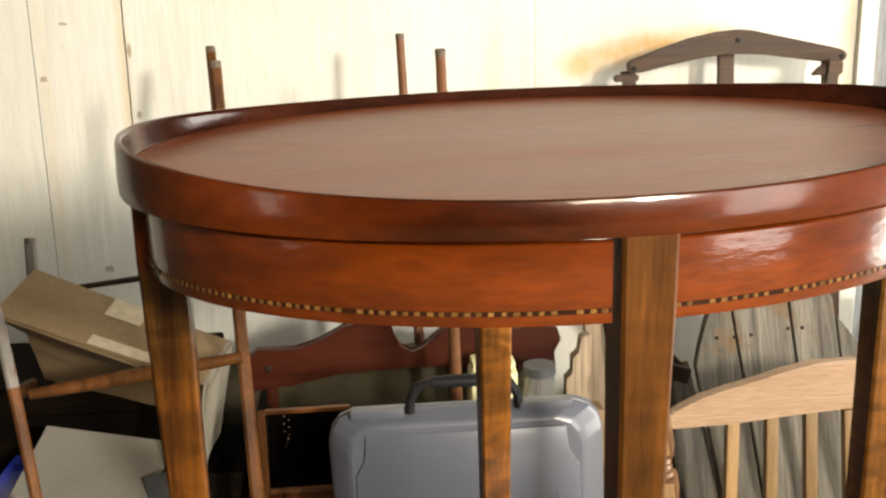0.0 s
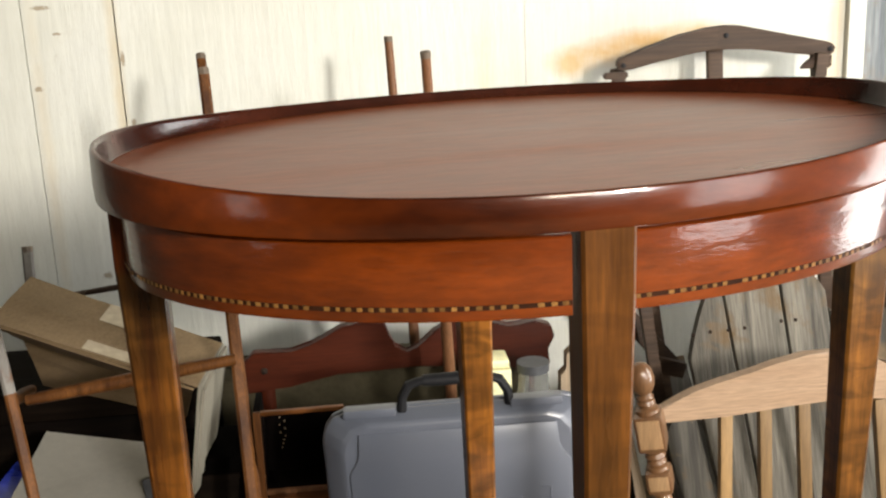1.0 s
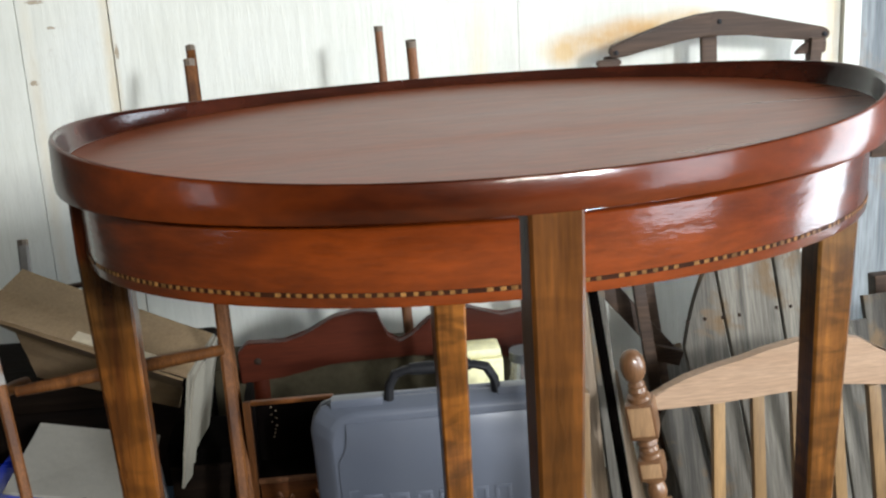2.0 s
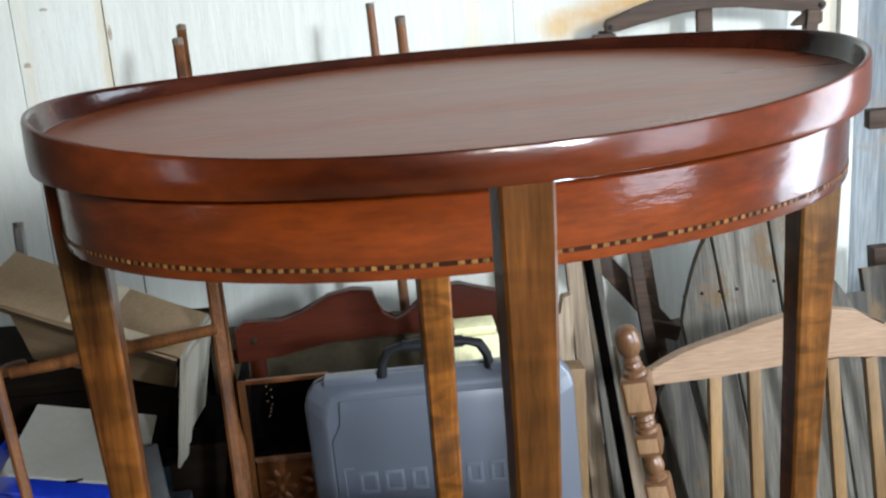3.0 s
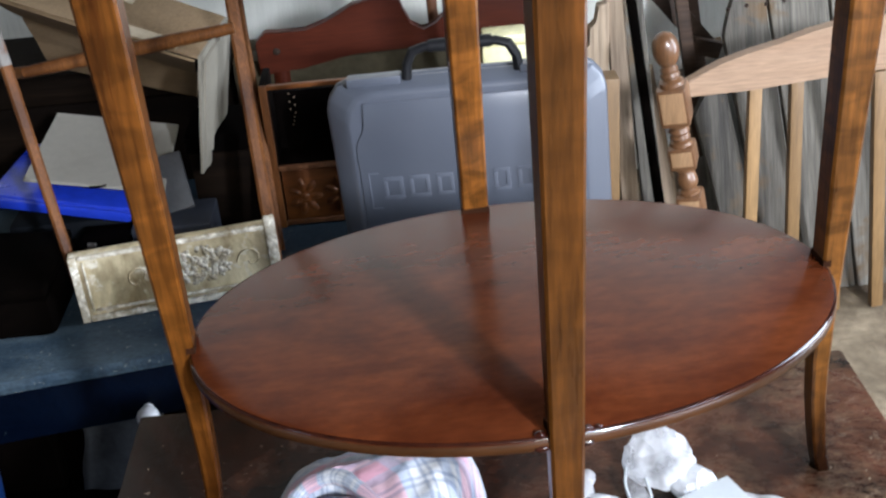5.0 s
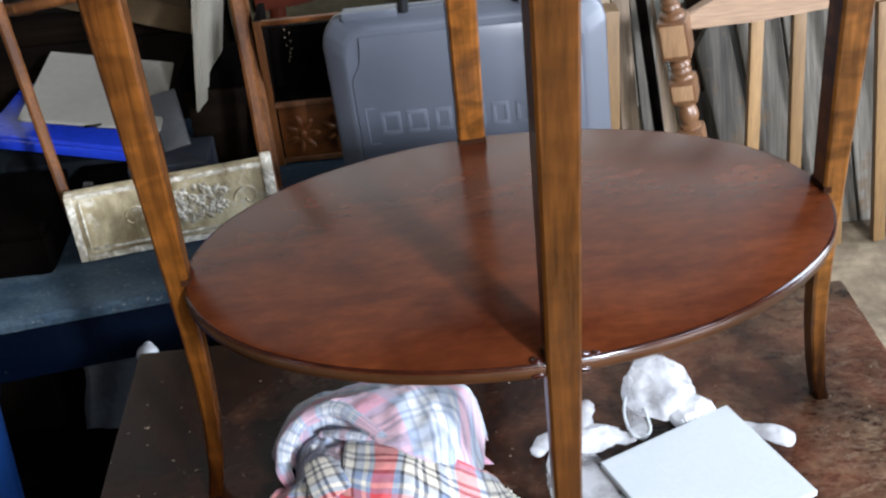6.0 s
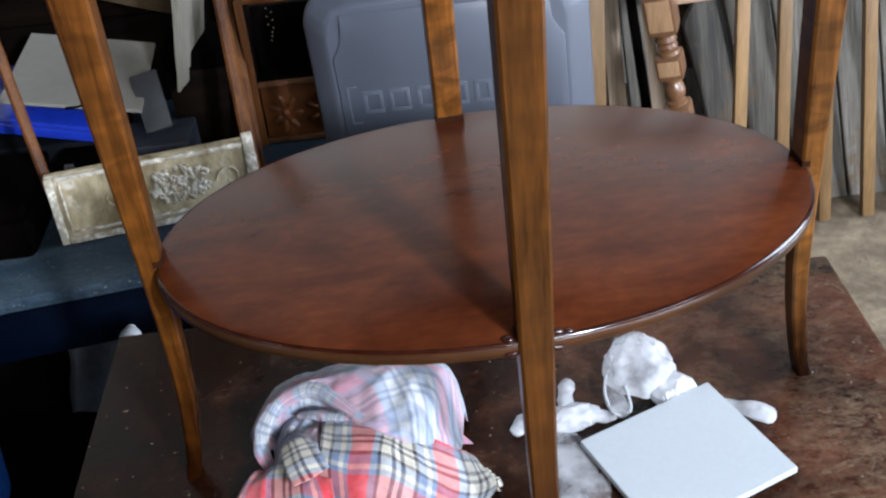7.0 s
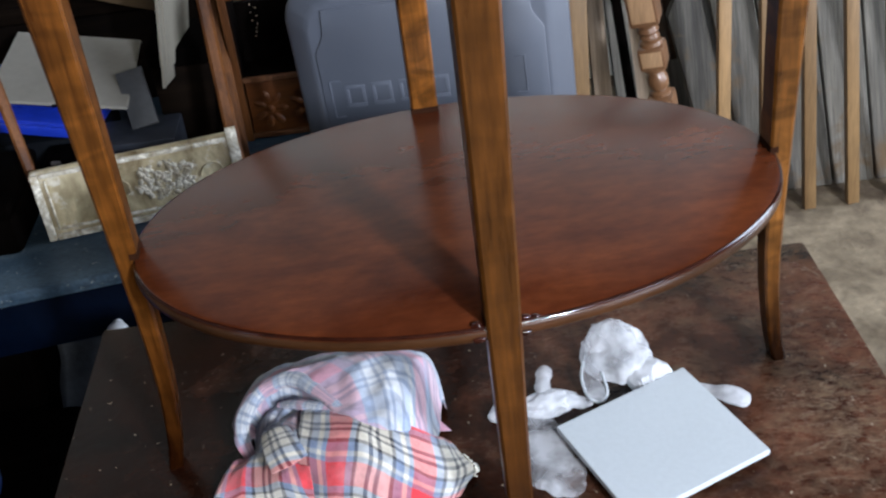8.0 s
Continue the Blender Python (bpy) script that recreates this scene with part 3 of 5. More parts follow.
def oval_table():
    t = thing("oval_tray_table", (CX, CY, TOP), "polished reddish mahogany oval side table with tray top and lower shelf", "side table")
    t.rotation_euler.z = radians(4.4)
    A, B = 0.3065, 0.2030                 # rim
    a, b, low = 0.2915, 0.1964, 0.8943    # apron
    N = 144

    def crest(k):
        """Height of the rim: the bent strip stands higher at the two ends than along the sides."""
        u = 2 * math.pi * k / N
        return 0.9787 + 0.0023 * math.sin(u) + 0.0062 * math.cos(2 * u) + 0.0009 * math.cos(4 * u)

    def lip(d, f, z=None):
        """Ring inset by d; f below the crest, or at a fixed height."""
        ring = oval(A + d, B + d, 0.0, N)
        for k, p in enumerate(ring):
            p.z = crest(k) - f if z is None else z
        return ring

    def hoop(name, rings, mat, parent, label, close):
        bm = bmesh.new()
        loft(bm, [[r[k % N] for r in rings] for k in range(N + 1)], close=close, caps=False)
        bmesh.ops.remove_doubles(bm, verts=bm.verts, dist=1e-6)
        return part(name, bm, mat, parent, label)
    rim = hoop("rim", [lip(-0.007, 0, 0.9480), lip(-0.0008, 0, 0.9480), lip(0.0, 0, 0.9496), lip(0.0006, 0, 0.9600), lip(0.0, 0.0030), lip(-0.0007, 0.0008), lip(-0.0021, 0.0), lip(-0.0040, 0.0004), lip(-0.0050, 0.0018),
                       lip(-0.0056, 0.0032), lip(-0.0075, 0, 0.9660), lip(-0.016, 0, 0.9600), lip(-0.016, 0, 0.9485)], "rim", t, "raised rim with bright varnish", True)
    hoop("rim_inside", [lip(-0.0037, 0.0001), lip(-0.0052, 0.0015), lip(-0.0058, 0.0032), lip(-0.0078, 0, 0.9700), lip(-0.0095, 0, 0.9680)], "rim_inside", rim, "inner face of the rim, darker than the outside", False)
    bm = bmesh.new()
    loft(bm, [oval(A - 0.0070, B - 0.0070, z, 96) for z in (0.9490, 0.9676)])
    part("tray_top", bm, "tray", t, "brown tray panel reflecting the wall")
    # apron in four bowed lengths between the legs, with a rounded lower edge
    for q in range(4):
        t0, t1 = q * math.pi / 2, (q + 1) * math.pi / 2
        e0, e1 = (0.085, 0.0635) if q % 2 == 0 else (0.0635, 0.085)
        bm = bmesh.new()
        sect = [(0.0, low + 0.0022), (-0.0007, low + 0.0006), (-0.0024, low), (-0.018, low), (-0.018, 0.9475), (-0.005, 0.9475), (-0.0042, 0.9448), (-0.0008, 0.9440), (0.0, 0.9430)]
        rows = [arc(a + d, b + d, z, t0 + e0, t1 - e1, 30) for d, z in sect]
        loft(bm, [list(r) for r in zip(*rows)])
        ap = part("apron", bm, "apron", t)
        bm = bmesh.new()
        rows = [arc(a + d, b + d, z, t0 + e0, t1 - e1, 30) for d, z in ((-0.001, low + 0.0072), (0.0002, low + 0.0073), (0.0002, low + 0.0103), (-0.001, low + 0.0104))]
        loft(bm, [list(r) for r in zip(*rows)])
        line = part("inlay", bm, "inlay_dark", ap, "black and gold dashed inlay line")
        n = 56
        rnd = random.Random(q)
        for k in range(n):
            if rnd.random() < 0.05:
                continue
            w = (t1 - e1 - t0 - e0) / n
            u0 = t0 + e0 + w * (k + 0.2 + rnd.uniform(-0.06, 0.06))
            u1 = t0 + e0 + w * (k + 0.68 + rnd.uniform(-0.08, 0.08))
            rows = [arc(a + d, b + d, z, u0, u1, 1) for d, z in ((-0.0004, low + 0.0074), (0.0004, low + 0.0076), (0.0004, low + 0.0100), (-0.0004, low + 0.0102))]
            bm = bmesh.new()
            loft(bm, [list(r) for r in zip(*rows)])
            part("dash", bm, "inlay_light", line, smooth=False)
    # four legs on the axes, tapered, with feet that kick outwards
    heights = [0.9472, 0.90, 0.80, 0.70, 0.60, 0.515, 0.46, 0.41, 0.37, 0.33, 0.305, TOP + 0.0005]
    outer = [0.000, 0.000, -0.003, -0.007, -0.011, -0.0142, -0.0160, -0.0165, -0.0155, -0.0120, -0.009, -0.005]
    thick = [0.034, 0.034, 0.031, 0.027, 0.023, 0.019, 0.0165, 0.015, 0.014, 0.0135, 0.013, 0.013]
    wide = [0.0345, 0.0335, 0.0305, 0.0283, 0.0265, 0.0250, 0.0235, 0.0218, 0.0205, 0.0195, 0.019, 0.0185]
    for k, (dx, dy, r, lean, off) in enumerate(((1, 0, 0.2987, 1.1, 0.0), (0, 1, 0.1985, 1.0, 0.005), (-1, 0, 0.2987, 1.1, 0.0), (0, -1, 0.1990, 1.0, 0.0035))):
        n, s = Vector((dx, dy, 0)), Vector((-dy, dx, 0))
        rings = []
        for z, o, th, w in zip(heights, outer, thick, wide):
            c = Vector((CX, CY, z)) + n * (r + o * lean) + s * off
            ch = min(0.0022, w * 0.10)
            rings.append([c + s * u + n * v for u, v in ((w / 2 - ch, 0), (w / 2, -ch), (w / 2, -th + ch), (w / 2 - ch, -th), (-w / 2 + ch, -th), (-w / 2, -th + ch), (-w / 2, -ch), (-w / 2 + ch, 0))])
        bm = bmesh.new()
        loft(bm, rings)
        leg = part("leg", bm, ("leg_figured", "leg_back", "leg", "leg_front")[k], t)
        # dark glue squeezed out where the leg meets the shelf
        bm = bmesh.new()
        w, th, o = 0.0253, 0.0190, -0.0142 * lean
        c = Vector((CX, CY, 0)) + n * (r + o) + s * off
        for z0, z1, g in ((0.5150, 0.5175, 0.0007), (0.5175, 0.5205, 0.0003)):
            loft(bm, [[c + s * u + n * v + Vector((0, 0, z)) for u, v in ((w / 2 + g, -0.0125), (w / 2 + g, -th - g), (-w / 2 - g, -th - g), (-w / 2 - g, -0.0125))] for z in (z0, z1)])
        part("joint", bm, "inlay_dark", leg, "dark glue line at the shelf")
    # lower shelf with a rounded edge
    bm = bmesh.new()
    sa, sb, zt = 0.2690, 0.1800, 0.5155
    loft(bm, [oval(sa - i, sb - i, zt + z, 112) for i, z in ((0.006, -0.0130), (0.0015, -0.0120), (0.0, -0.0095), (0.0, -0.0040), (0.0012, -0.0010), (0.004, 0.0))])
    sh = part("shelf", bm, "shelf", t, "lower oval shelf, dull red-brown polish")
    bm = bmesh.new()
    band = [oval(sa + i, sb + i, zt + z, 112) for i, z in ((-0.001, -0.0126), (0.0004, -0.0124), (0.0011, -0.0115), (0.0013, -0.0085), (0.0012, -0.0052), (0.0006, -0.0042), (-0.001, -0.0039))]
    loft(bm, [[r[k % 112] for r in band] for k in range(113)], close=True, caps=False)
    bmesh.ops.remove_doubles(bm, verts=bm.verts, dist=1e-6)
    part("edge_band", bm, "shelf_edge", sh, "glossy lighter edge band")
    bm = bmesh.new()
    band = [oval(sa + i, sb + i, zt + z, 112) for i, z in ((-0.0014, -0.0037), (0.0003, -0.0034), (0.0007, -0.0024), (0.0001, -0.0014), (-0.0014, -0.0008))]
    loft(bm, [[r[k % 112] for r in band] for k in range(113)], close=True, caps=False)
    bmesh.ops.remove_doubles(bm, verts=bm.verts, dist=1e-6)
    part("edge_bead", bm, "varnish", sh, "thin dark glossy bead above the edge band")
    # varnish that ran and set beside the front leg
    for x, z, r in ((0.0195, zt + 0.0002, 0.0030), (0.0270, zt - 0.0004, 0.0024), (0.0180, zt - 0.0105, 0.0042), (-0.0150, zt + 0.0003, 0.0034), (-0.0140, zt - 0.0100, 0.0045)):
        bm = bmesh.new()
        bmesh.ops.create_icosphere(bm, subdivisions=3, radius=1.0)
        y = -sb * math.sqrt(1 - (x / sa) ** 2)
        bmesh.ops.transform(bm, verts=bm.verts, matrix=Matrix.LocRotScale((CX + x, CY + y + (0.002 if z > zt - 0.005 else 0.0), z), None, (r * 1.3, r * 0.7, r * 0.7)))
        wobble(bm, 0.0007, 300, x)
        part("varnish_drip", bm, "varnish", sh, "dark glossy varnish drip")


oval_table()


def old_table():
    x0, x1, y0, y1 = -0.138, 0.63, 0.30, 1.10
    t = thing("low_table", (0.25, 0.70, FLOOR), "low old work table with scuffed dark brown top", "table")
    bm = bmesh.new()
    box(bm, (x0, y0, TOP - 0.03), (x1, y1, TOP), 0.004)
    part("tabletop", bm, "old_top", t, "worn dark brown paint, scratched through")
    bm = bmesh.new()
    for lo, hi in (((x0 + 0.03, y0 + 0.03), (x0 + 0.05, y1 - 0.03)), ((x1 - 0.05, y0 + 0.03), (x1 - 0.03, y1 - 0.03)), ((x0 + 0.05, y1 - 0.05), (x1 - 0.05, y1 - 0.03)), ((x0 + 0.05, y0 + 0.03), (x1 - 0.05, y0 + 0.05))):
        box(bm, (*lo, TOP - 0.10), (*hi, TOP - 0.031), 0.001)
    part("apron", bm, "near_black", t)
    for x in (x0 + 0.055, x1 - 0.055):
        for y in (y0 + 0.055, y1 - 0.055):
            bm = bmesh.new()
            bar(bm, (x, y, FLOOR), (x, y, TOP - 0.031), 0.045, 0.045, 0.003)
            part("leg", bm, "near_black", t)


old_table()


# ---------------------------------------------------------------- on the low table
def plaid():
    """Faded flannel: crossing bands of red, blue-grey and black on off-white, in the weave's own coordinates."""
    m, nt, lk, bsdf = nodes_of("plaid_flannel")
    uv = nt.new("ShaderNodeUVMap")
    uv.uv_map = "weave"
    sep = nt.new("ShaderNodeSeparateXYZ")
    lk.new(uv.outputs["UV"], sep.inputs[0])
    cream, ink, dusk, red = (0.70, 0.66, 0.56), (0.03, 0.03, 0.035), (0.24, 0.30, 0.42), (0.68, 0.06, 0.075)
    stops = [(0.0, red), (0.26, dusk), (0.342, ink), (0.385, cream), (0.502, ink), (0.545, cream), (0.592, ink), (0.635, cream), (0.742, ink), (0.785, dusk), (0.88, cream), (0.94, dusk)]
    cols = []
    for axis in ("X", "Y"):
        f = nt.new("ShaderNodeMath")
        f.operation = "FRACT"
        k = nt.new("ShaderNodeMath")
        k.operation = "MULTIPLY"
        k.inputs[1].default_value = 1.0
        lk.new(sep.outputs[axis], k.inputs[0])
        lk.new(k.outputs[0], f.inputs[0])
        r = nt.new("ShaderNodeValToRGB")
        r.color_ramp.interpolation = "CONSTANT"
        e = r.color_ramp.elements
        while len(e) < len(stops):
            e.new(0.5)
        for el, (p, c) in zip(e, stops):
            el.position, el.color = p, (*c, 1)
        lk.new(f.outputs[0], r.inputs["Fac"])
        cols.append(r.outputs["Color"])
    col = mix_node(nt, lk, 0.45, mix_node(nt, lk, 0.5, cols[0], cols[1]), mix_node(nt, lk, 0.85, cols[0], cols[1], "MULTIPLY"))
    thread = noise_node(nt, lk, uv.outputs["UV"], 160, 2)
    fade = noise_node(nt, lk, uv.outputs["UV"], 1.4, 4)
    col = mix_node(nt, lk, ramp_node(nt, lk, fade, [(0.45, grey(0.0)), (0.75, grey(0.25))]), col, (0.66, 0.67, 0.70))
    inside = nt.new("ShaderNodeMath")
    inside.operation = "GREATER_THAN"
    inside.inputs[1].default_value = 15.0
    lk.new(sep.outputs["Y"], inside.inputs[0])
    col = mix_node(nt, lk, inside.outputs[0], col, mix_node(nt, lk, 0.42, col, (0.46, 0.54, 0.70)))
    col = mix_node(nt, lk, 0.5, col, ramp_node(nt, lk, thread, [(0.3, grey(0.55)), (0.7, grey(1.2))]), "MULTIPLY")
    soil = noise_node(nt, lk, uv.outputs["UV"], 9, 5, 0.65)
    col = mix_node(nt, lk, 0.8, col, ramp_node(nt, lk, soil, [(0.30, (0.74, 0.73, 0.72)), (0.55, grey(1.06))]), "MULTIPLY")
    lk.new(col, bsdf.inputs["Base Color"])
    bsdf.inputs["Roughness"].default_value = 0.95
    bsdf.inputs["Sheen Weight"].default_value = 0.3
    b = nt.new("ShaderNodeBump")
    b.inputs["Strength"].default_value, b.inputs["Distance"].default_value = 0.4, 0.002
    lk.new(thread, b.inputs["Height"])
    lk.new(b.outputs["Normal"], bsdf.inputs["Normal"])
    return m


def rag(cx, cy):
    """A flannel rag dropped in a heap: a hood showing its pale reverse with a rolled hem, and a front part falling in folds over the table."""
    t = thing("rag", (cx, cy, TOP), "crumpled red, black and white plaid flannel rag on the low table", "cloth")
    cloth = plaid()
    P = 0.072

    def spline(pts, f):
        """Point at f (0 to 1) of a smooth curve through pts."""
        n = len(pts) - 1
        k = min(int(f * n), n - 1)
        u = f * n - k
        a, b, c, d = pts[max(k - 1, 0)], pts[k], pts[k + 1], pts[min(k + 2, n)]
        return 0.5 * (2 * b + (c - a) * u + (2 * a - 5 * b + 4 * c - d) * u * u + (3 * b - a - 3 * c + d) * u ** 3)

    def drape(name, net, at, turn, crease, label, back=0.0, nu=56, nv=44, fray=(), size=1.0):
        """A piece of cloth through a net of points; at: weave coordinates of its first corner; crease: depth of its small folds."""
        net = [[Vector(p) for p in row] for row in net]
        bm = bmesh.new()
        layer = bm.loops.layers.uv.new("weave")
        rows = []
        for j in range(nv + 1):
            cols = [spline([net[r][c] for r in range(len(net))], j / nv) for c in range(len(net[0]))]
            rows.append([spline(cols, i / nu) for i in range(nu + 1)])
        along = [0.0]
        mid = rows[nv // 3]
        for p, q in zip(mid, mid[1:]):
            d = q - p
            along.append(along[-1] + math.sqrt(d.x * d.x + 0.4 * d.y * d.y + 0.25 * d.z * d.z))
        weave, grid = [], []
        down = [0.0] * (nu + 1)
        for j, row in enumerate(rows):
            out, uvs = [], []
            for i, p in enumerate(row):
                if j:
                    down[i] += (p - rows[j - 1][i]).length
                c, sn = math.cos(turn), math.sin(turn)
                u, v = along[i] / (P * size), down[i] / (P * size)
                u += 0.05 * noise.noise((p.x * 30, p.y * 30, 3))
                v += 0.05 * noise.noise((p.x * 30, p.y * 30, 8))
                uvs.append((at[0] + u * c - v * sn, at[1] + u * sn + v * c + back))
                lift = crease * (1.4 * (0.5 - abs(noise.noise((p.x * 34, p.y * 20, p.z * 20 + at[0])))) + 0.5 * noise.noise((p.x * 85, p.y * 85, p.z * 60)))
                q = p + Vector((0.25 * lift, -0.35 * lift, lift))
                out.append(bm.verts.new((q.x, q.y, TOP + max(0.0006, q.z))))
            grid.append(out)
            weave.append(uvs)
        for j in range(nv):
            for i in range(nu):
                f = bm.faces.new((grid[j][i], grid[j][i + 1], grid[j + 1][i + 1], grid[j + 1][i]))
                for lp, (jj, ii) in zip(f.loops, ((j, i), (j, i + 1), (j + 1, i + 1), (j + 1, i))):
                    lp[layer].uv = weave[jj][ii]
        # loose threads along the torn edge
        rnd = random.Random(3)
        for k in range(46 if fray else 0):
            p = grid[rnd.randint(int(fray[0] * nv), int(fray[1] * nv))][nu].co.copy()
            q = p + Vector((rnd.uniform(0.3, 1), rnd.uniform(-0.8, 0.3), rnd.uniform(0, 0.6))) * rnd.uniform(0.002, 0.005)
            f = bm.faces.new([bm.verts.new(w) for w in (p + Vector((0.0003, 0.0003, 0)), p - Vector((0.0003, 0.0003, 0)), q)])
            for lp in f.loops:
                lp[layer].uv = (0.45, 0.45 + back)
        ob = part(name, bm, cloth, t, label)
        ob.data.set_sharp_from_angle(angle=radians(80))
        ob.modifiers.new("thickness", "SOLIDIFY").thickness = 0.0011
        return ob

    def roll(name, points, radii, flat, at):
        """A soft rolled hem along points."""
        pts = [Vector(p) for p in points]
        bm = bmesh.new()
        layer = bm.loops.layers.uv.new("weave")
        n, m = 48, 16
        rings, uvs = [], []
        fine = [spline(pts, k / n) for k in range(n + 1)]
        for k, p in enumerate(fine):
            u, v = frame_of(fine[min(k + 1, n)] - fine[max(k - 1, 0)])
            r = spline([Vector((q, 0, 0)) for q in radii], k / n).x
            ring, line = [], []
            for i in range(m):
                a = 2 * math.pi * i / m
                w = p + (u * math.cos(a) + v * flat * math.sin(a)) * r * (1 + 0.28 * noise.noise((k * 0.2, 1.3 * math.cos(a), 1.3 * math.sin(a) + at)))
                ring.append(bm.verts.new((w.x, w.y, TOP + max(0.0008, w.z))))
                line.append((at + k * 0.05, 30.3 + 0.12 * i))
            rings.append(ring)
            uvs.append(line)
        for k in range(n):
            for i in range(m):
                j = (i + 1) % m
                f = bm.faces.new((rings[k][i], rings[k][j], rings[k + 1][j], rings[k + 1][i]))
                for lp, uv in zip(f.loops, (uvs[k][i], uvs[k][j], uvs[k + 1][j], uvs[k + 1][i])):
                    lp[layer].uv = uv
        bm.faces.new(rings[0][::-1])
        bm.faces.new(rings[-1])
        return part(name, bm, cloth, t, "rolled pale hem")
    hood = [[(0.029, 0.889, 0.002), (0.020, 0.914, 0.002), (0.040, 0.976, 0.002), (0.090, 0.999, 0.002), (0.148, 1.002, 0.002), (0.209, 0.978, 0.002), (0.223, 0.896, 0.002)],
            [(0.031, 0.888, 0.010), (0.028, 0.896, 0.024), (0.053, 0.913, 0.046), (0.101, 0.907, 0.066), (0.153, 0.897, 0.075), (0.202, 0.894, 0.062), (0.221, 0.881, 0.026)],
            [(0.038, 0.873, 0.014), (0.034, 0.882, 0.030), (0.053, 0.897, 0.050), (0.089, 0.896, 0.062), (0.129, 0.843, 0.070), (0.173, 0.814, 0.066), (0.214, 0.829, 0.030)],
            [(0.045, 0.884, 0.004), (0.048, 0.894, 0.014), (0.066, 0.903, 0.022), (0.096, 0.887, 0.034), (0.129, 0.843, 0.055), (0.170, 0.821, 0.052), (0.209, 0.837, 0.018)]]
    drape("hood", hood, (0.35, 0.1), 0.75, 0.0064, "faded pale reverse of the flannel", 30.0, 80, 56, (), 1.3)
    front = [[(0.097, 0.864, 0.054), (0.125, 0.848, 0.062), (0.155, 0.834, 0.066), (0.183, 0.821, 0.060), (0.212, 0.824, 0.036), (0.224, 0.840, 0.012)],
             [(0.095, 0.832, 0.055), (0.123, 0.817, 0.063), (0.154, 0.805, 0.066), (0.183, 0.802, 0.055), (0.213, 0.808, 0.029), (0.235, 0.823, 0.007)],
             [(0.092, 0.815, 0.045), (0.119, 0.800, 0.052), (0.152, 0.787, 0.053), (0.184, 0.786, 0.042), (0.213, 0.795, 0.018), (0.242, 0.810, 0.003)],
             [(0.089, 0.806, 0.025), (0.116, 0.783, 0.030), (0.144, 0.773, 0.030), (0.179, 0.769, 0.025), (0.209, 0.777, 0.012), (0.234, 0.796, 0.002)],
             [(0.084, 0.789, 0.002), (0.112, 0.772, 0.002), (0.141, 0.765, 0.002), (0.174, 0.763, 0.002), (0.202, 0.765, 0.002), (0.228, 0.785, 0.001)]]
    drape("front_fold", front, (0.59, 0.22), 0.0, 0.0030, "red, black and cream plaid face", 0.0, 80, 64, (0.2, 0.6))
    wing = [[(0.033, 0.852, 0.012), (0.057, 0.836, 0.030), (0.084, 0.813, 0.040), (0.103, 0.800, 0.042)],
            [(0.021, 0.837, 0.010), (0.050, 0.817, 0.026), (0.081, 0.794, 0.034), (0.105, 0.784, 0.034)],
            [(0.011, 0.817, 0.002), (0.039, 0.806, 0.002), (0.074, 0.794, 0.002), (0.103, 0.786, 0.002)]]
    drape("side_fold", wing, (0.02, 0.72), 0.25, 0.0060, "red and blue-grey plaid corner")
    fill = [[(0.041, 0.893, 0.004), (0.057, 0.906, 0.016), (0.089, 0.894, 0.034), (0.124, 0.862, 0.052)],
            [(0.046, 0.873, 0.006), (0.066, 0.868, 0.030), (0.093, 0.857, 0.046), (0.117, 0.843, 0.055)],
            [(0.044, 0.855, 0.004), (0.069, 0.838, 0.030), (0.094, 0.825, 0.044), (0.112, 0.822, 0.052)]]
    drape("inner_fold", fill, (0.8, 0.2), 0.9, 0.0110, "crumpled blue-grey inner folds", 30.0)
    tab = [[(0.059, 0.845, 0.044), (0.071, 0.843, 0.052), (0.084, 0.844, 0.053)],
           [(0.064, 0.817, 0.047), (0.080, 0.815, 0.055), (0.095, 0.821, 0.055)],
           [(0.072, 0.795, 0.043), (0.088, 0.795, 0.050), (0.103, 0.806, 0.050)]]
    drape("tab", tab, (0.40, 0.34), 0.0, 0.0010, "turned-over tab with a red hem", 0.0, 24, 24)
    tip = [[(0.213, 0.878, 0.012), (0.215, 0.871, 0.014)], [(0.211, 0.865, 0.004), (0.226, 0.864, 0.004)]]
    drape("tip", tip, (0.05, 0.05), 0.0, 0.001, "small pink corner", 30.0, 10, 10)
    roll("hem", [(0.046, 0.850, 0.006), (0.036, 0.874, 0.024), (0.050, 0.893, 0.045), (0.069, 0.898, 0.056), (0.092, 0.892, 0.064), (0.113, 0.866, 0.069), (0.136, 0.836, 0.070)], [0.004, 0.0075, 0.008, 0.0085, 0.009, 0.007, 0.003], 0.8, 0.0)
    roll("hem", [(0.074, 0.888, 0.040), (0.092, 0.872, 0.052), (0.112, 0.856, 0.059), (0.128, 0.846, 0.062)], [0.004, 0.0055, 0.005, 0.003], 0.8, 2.1)


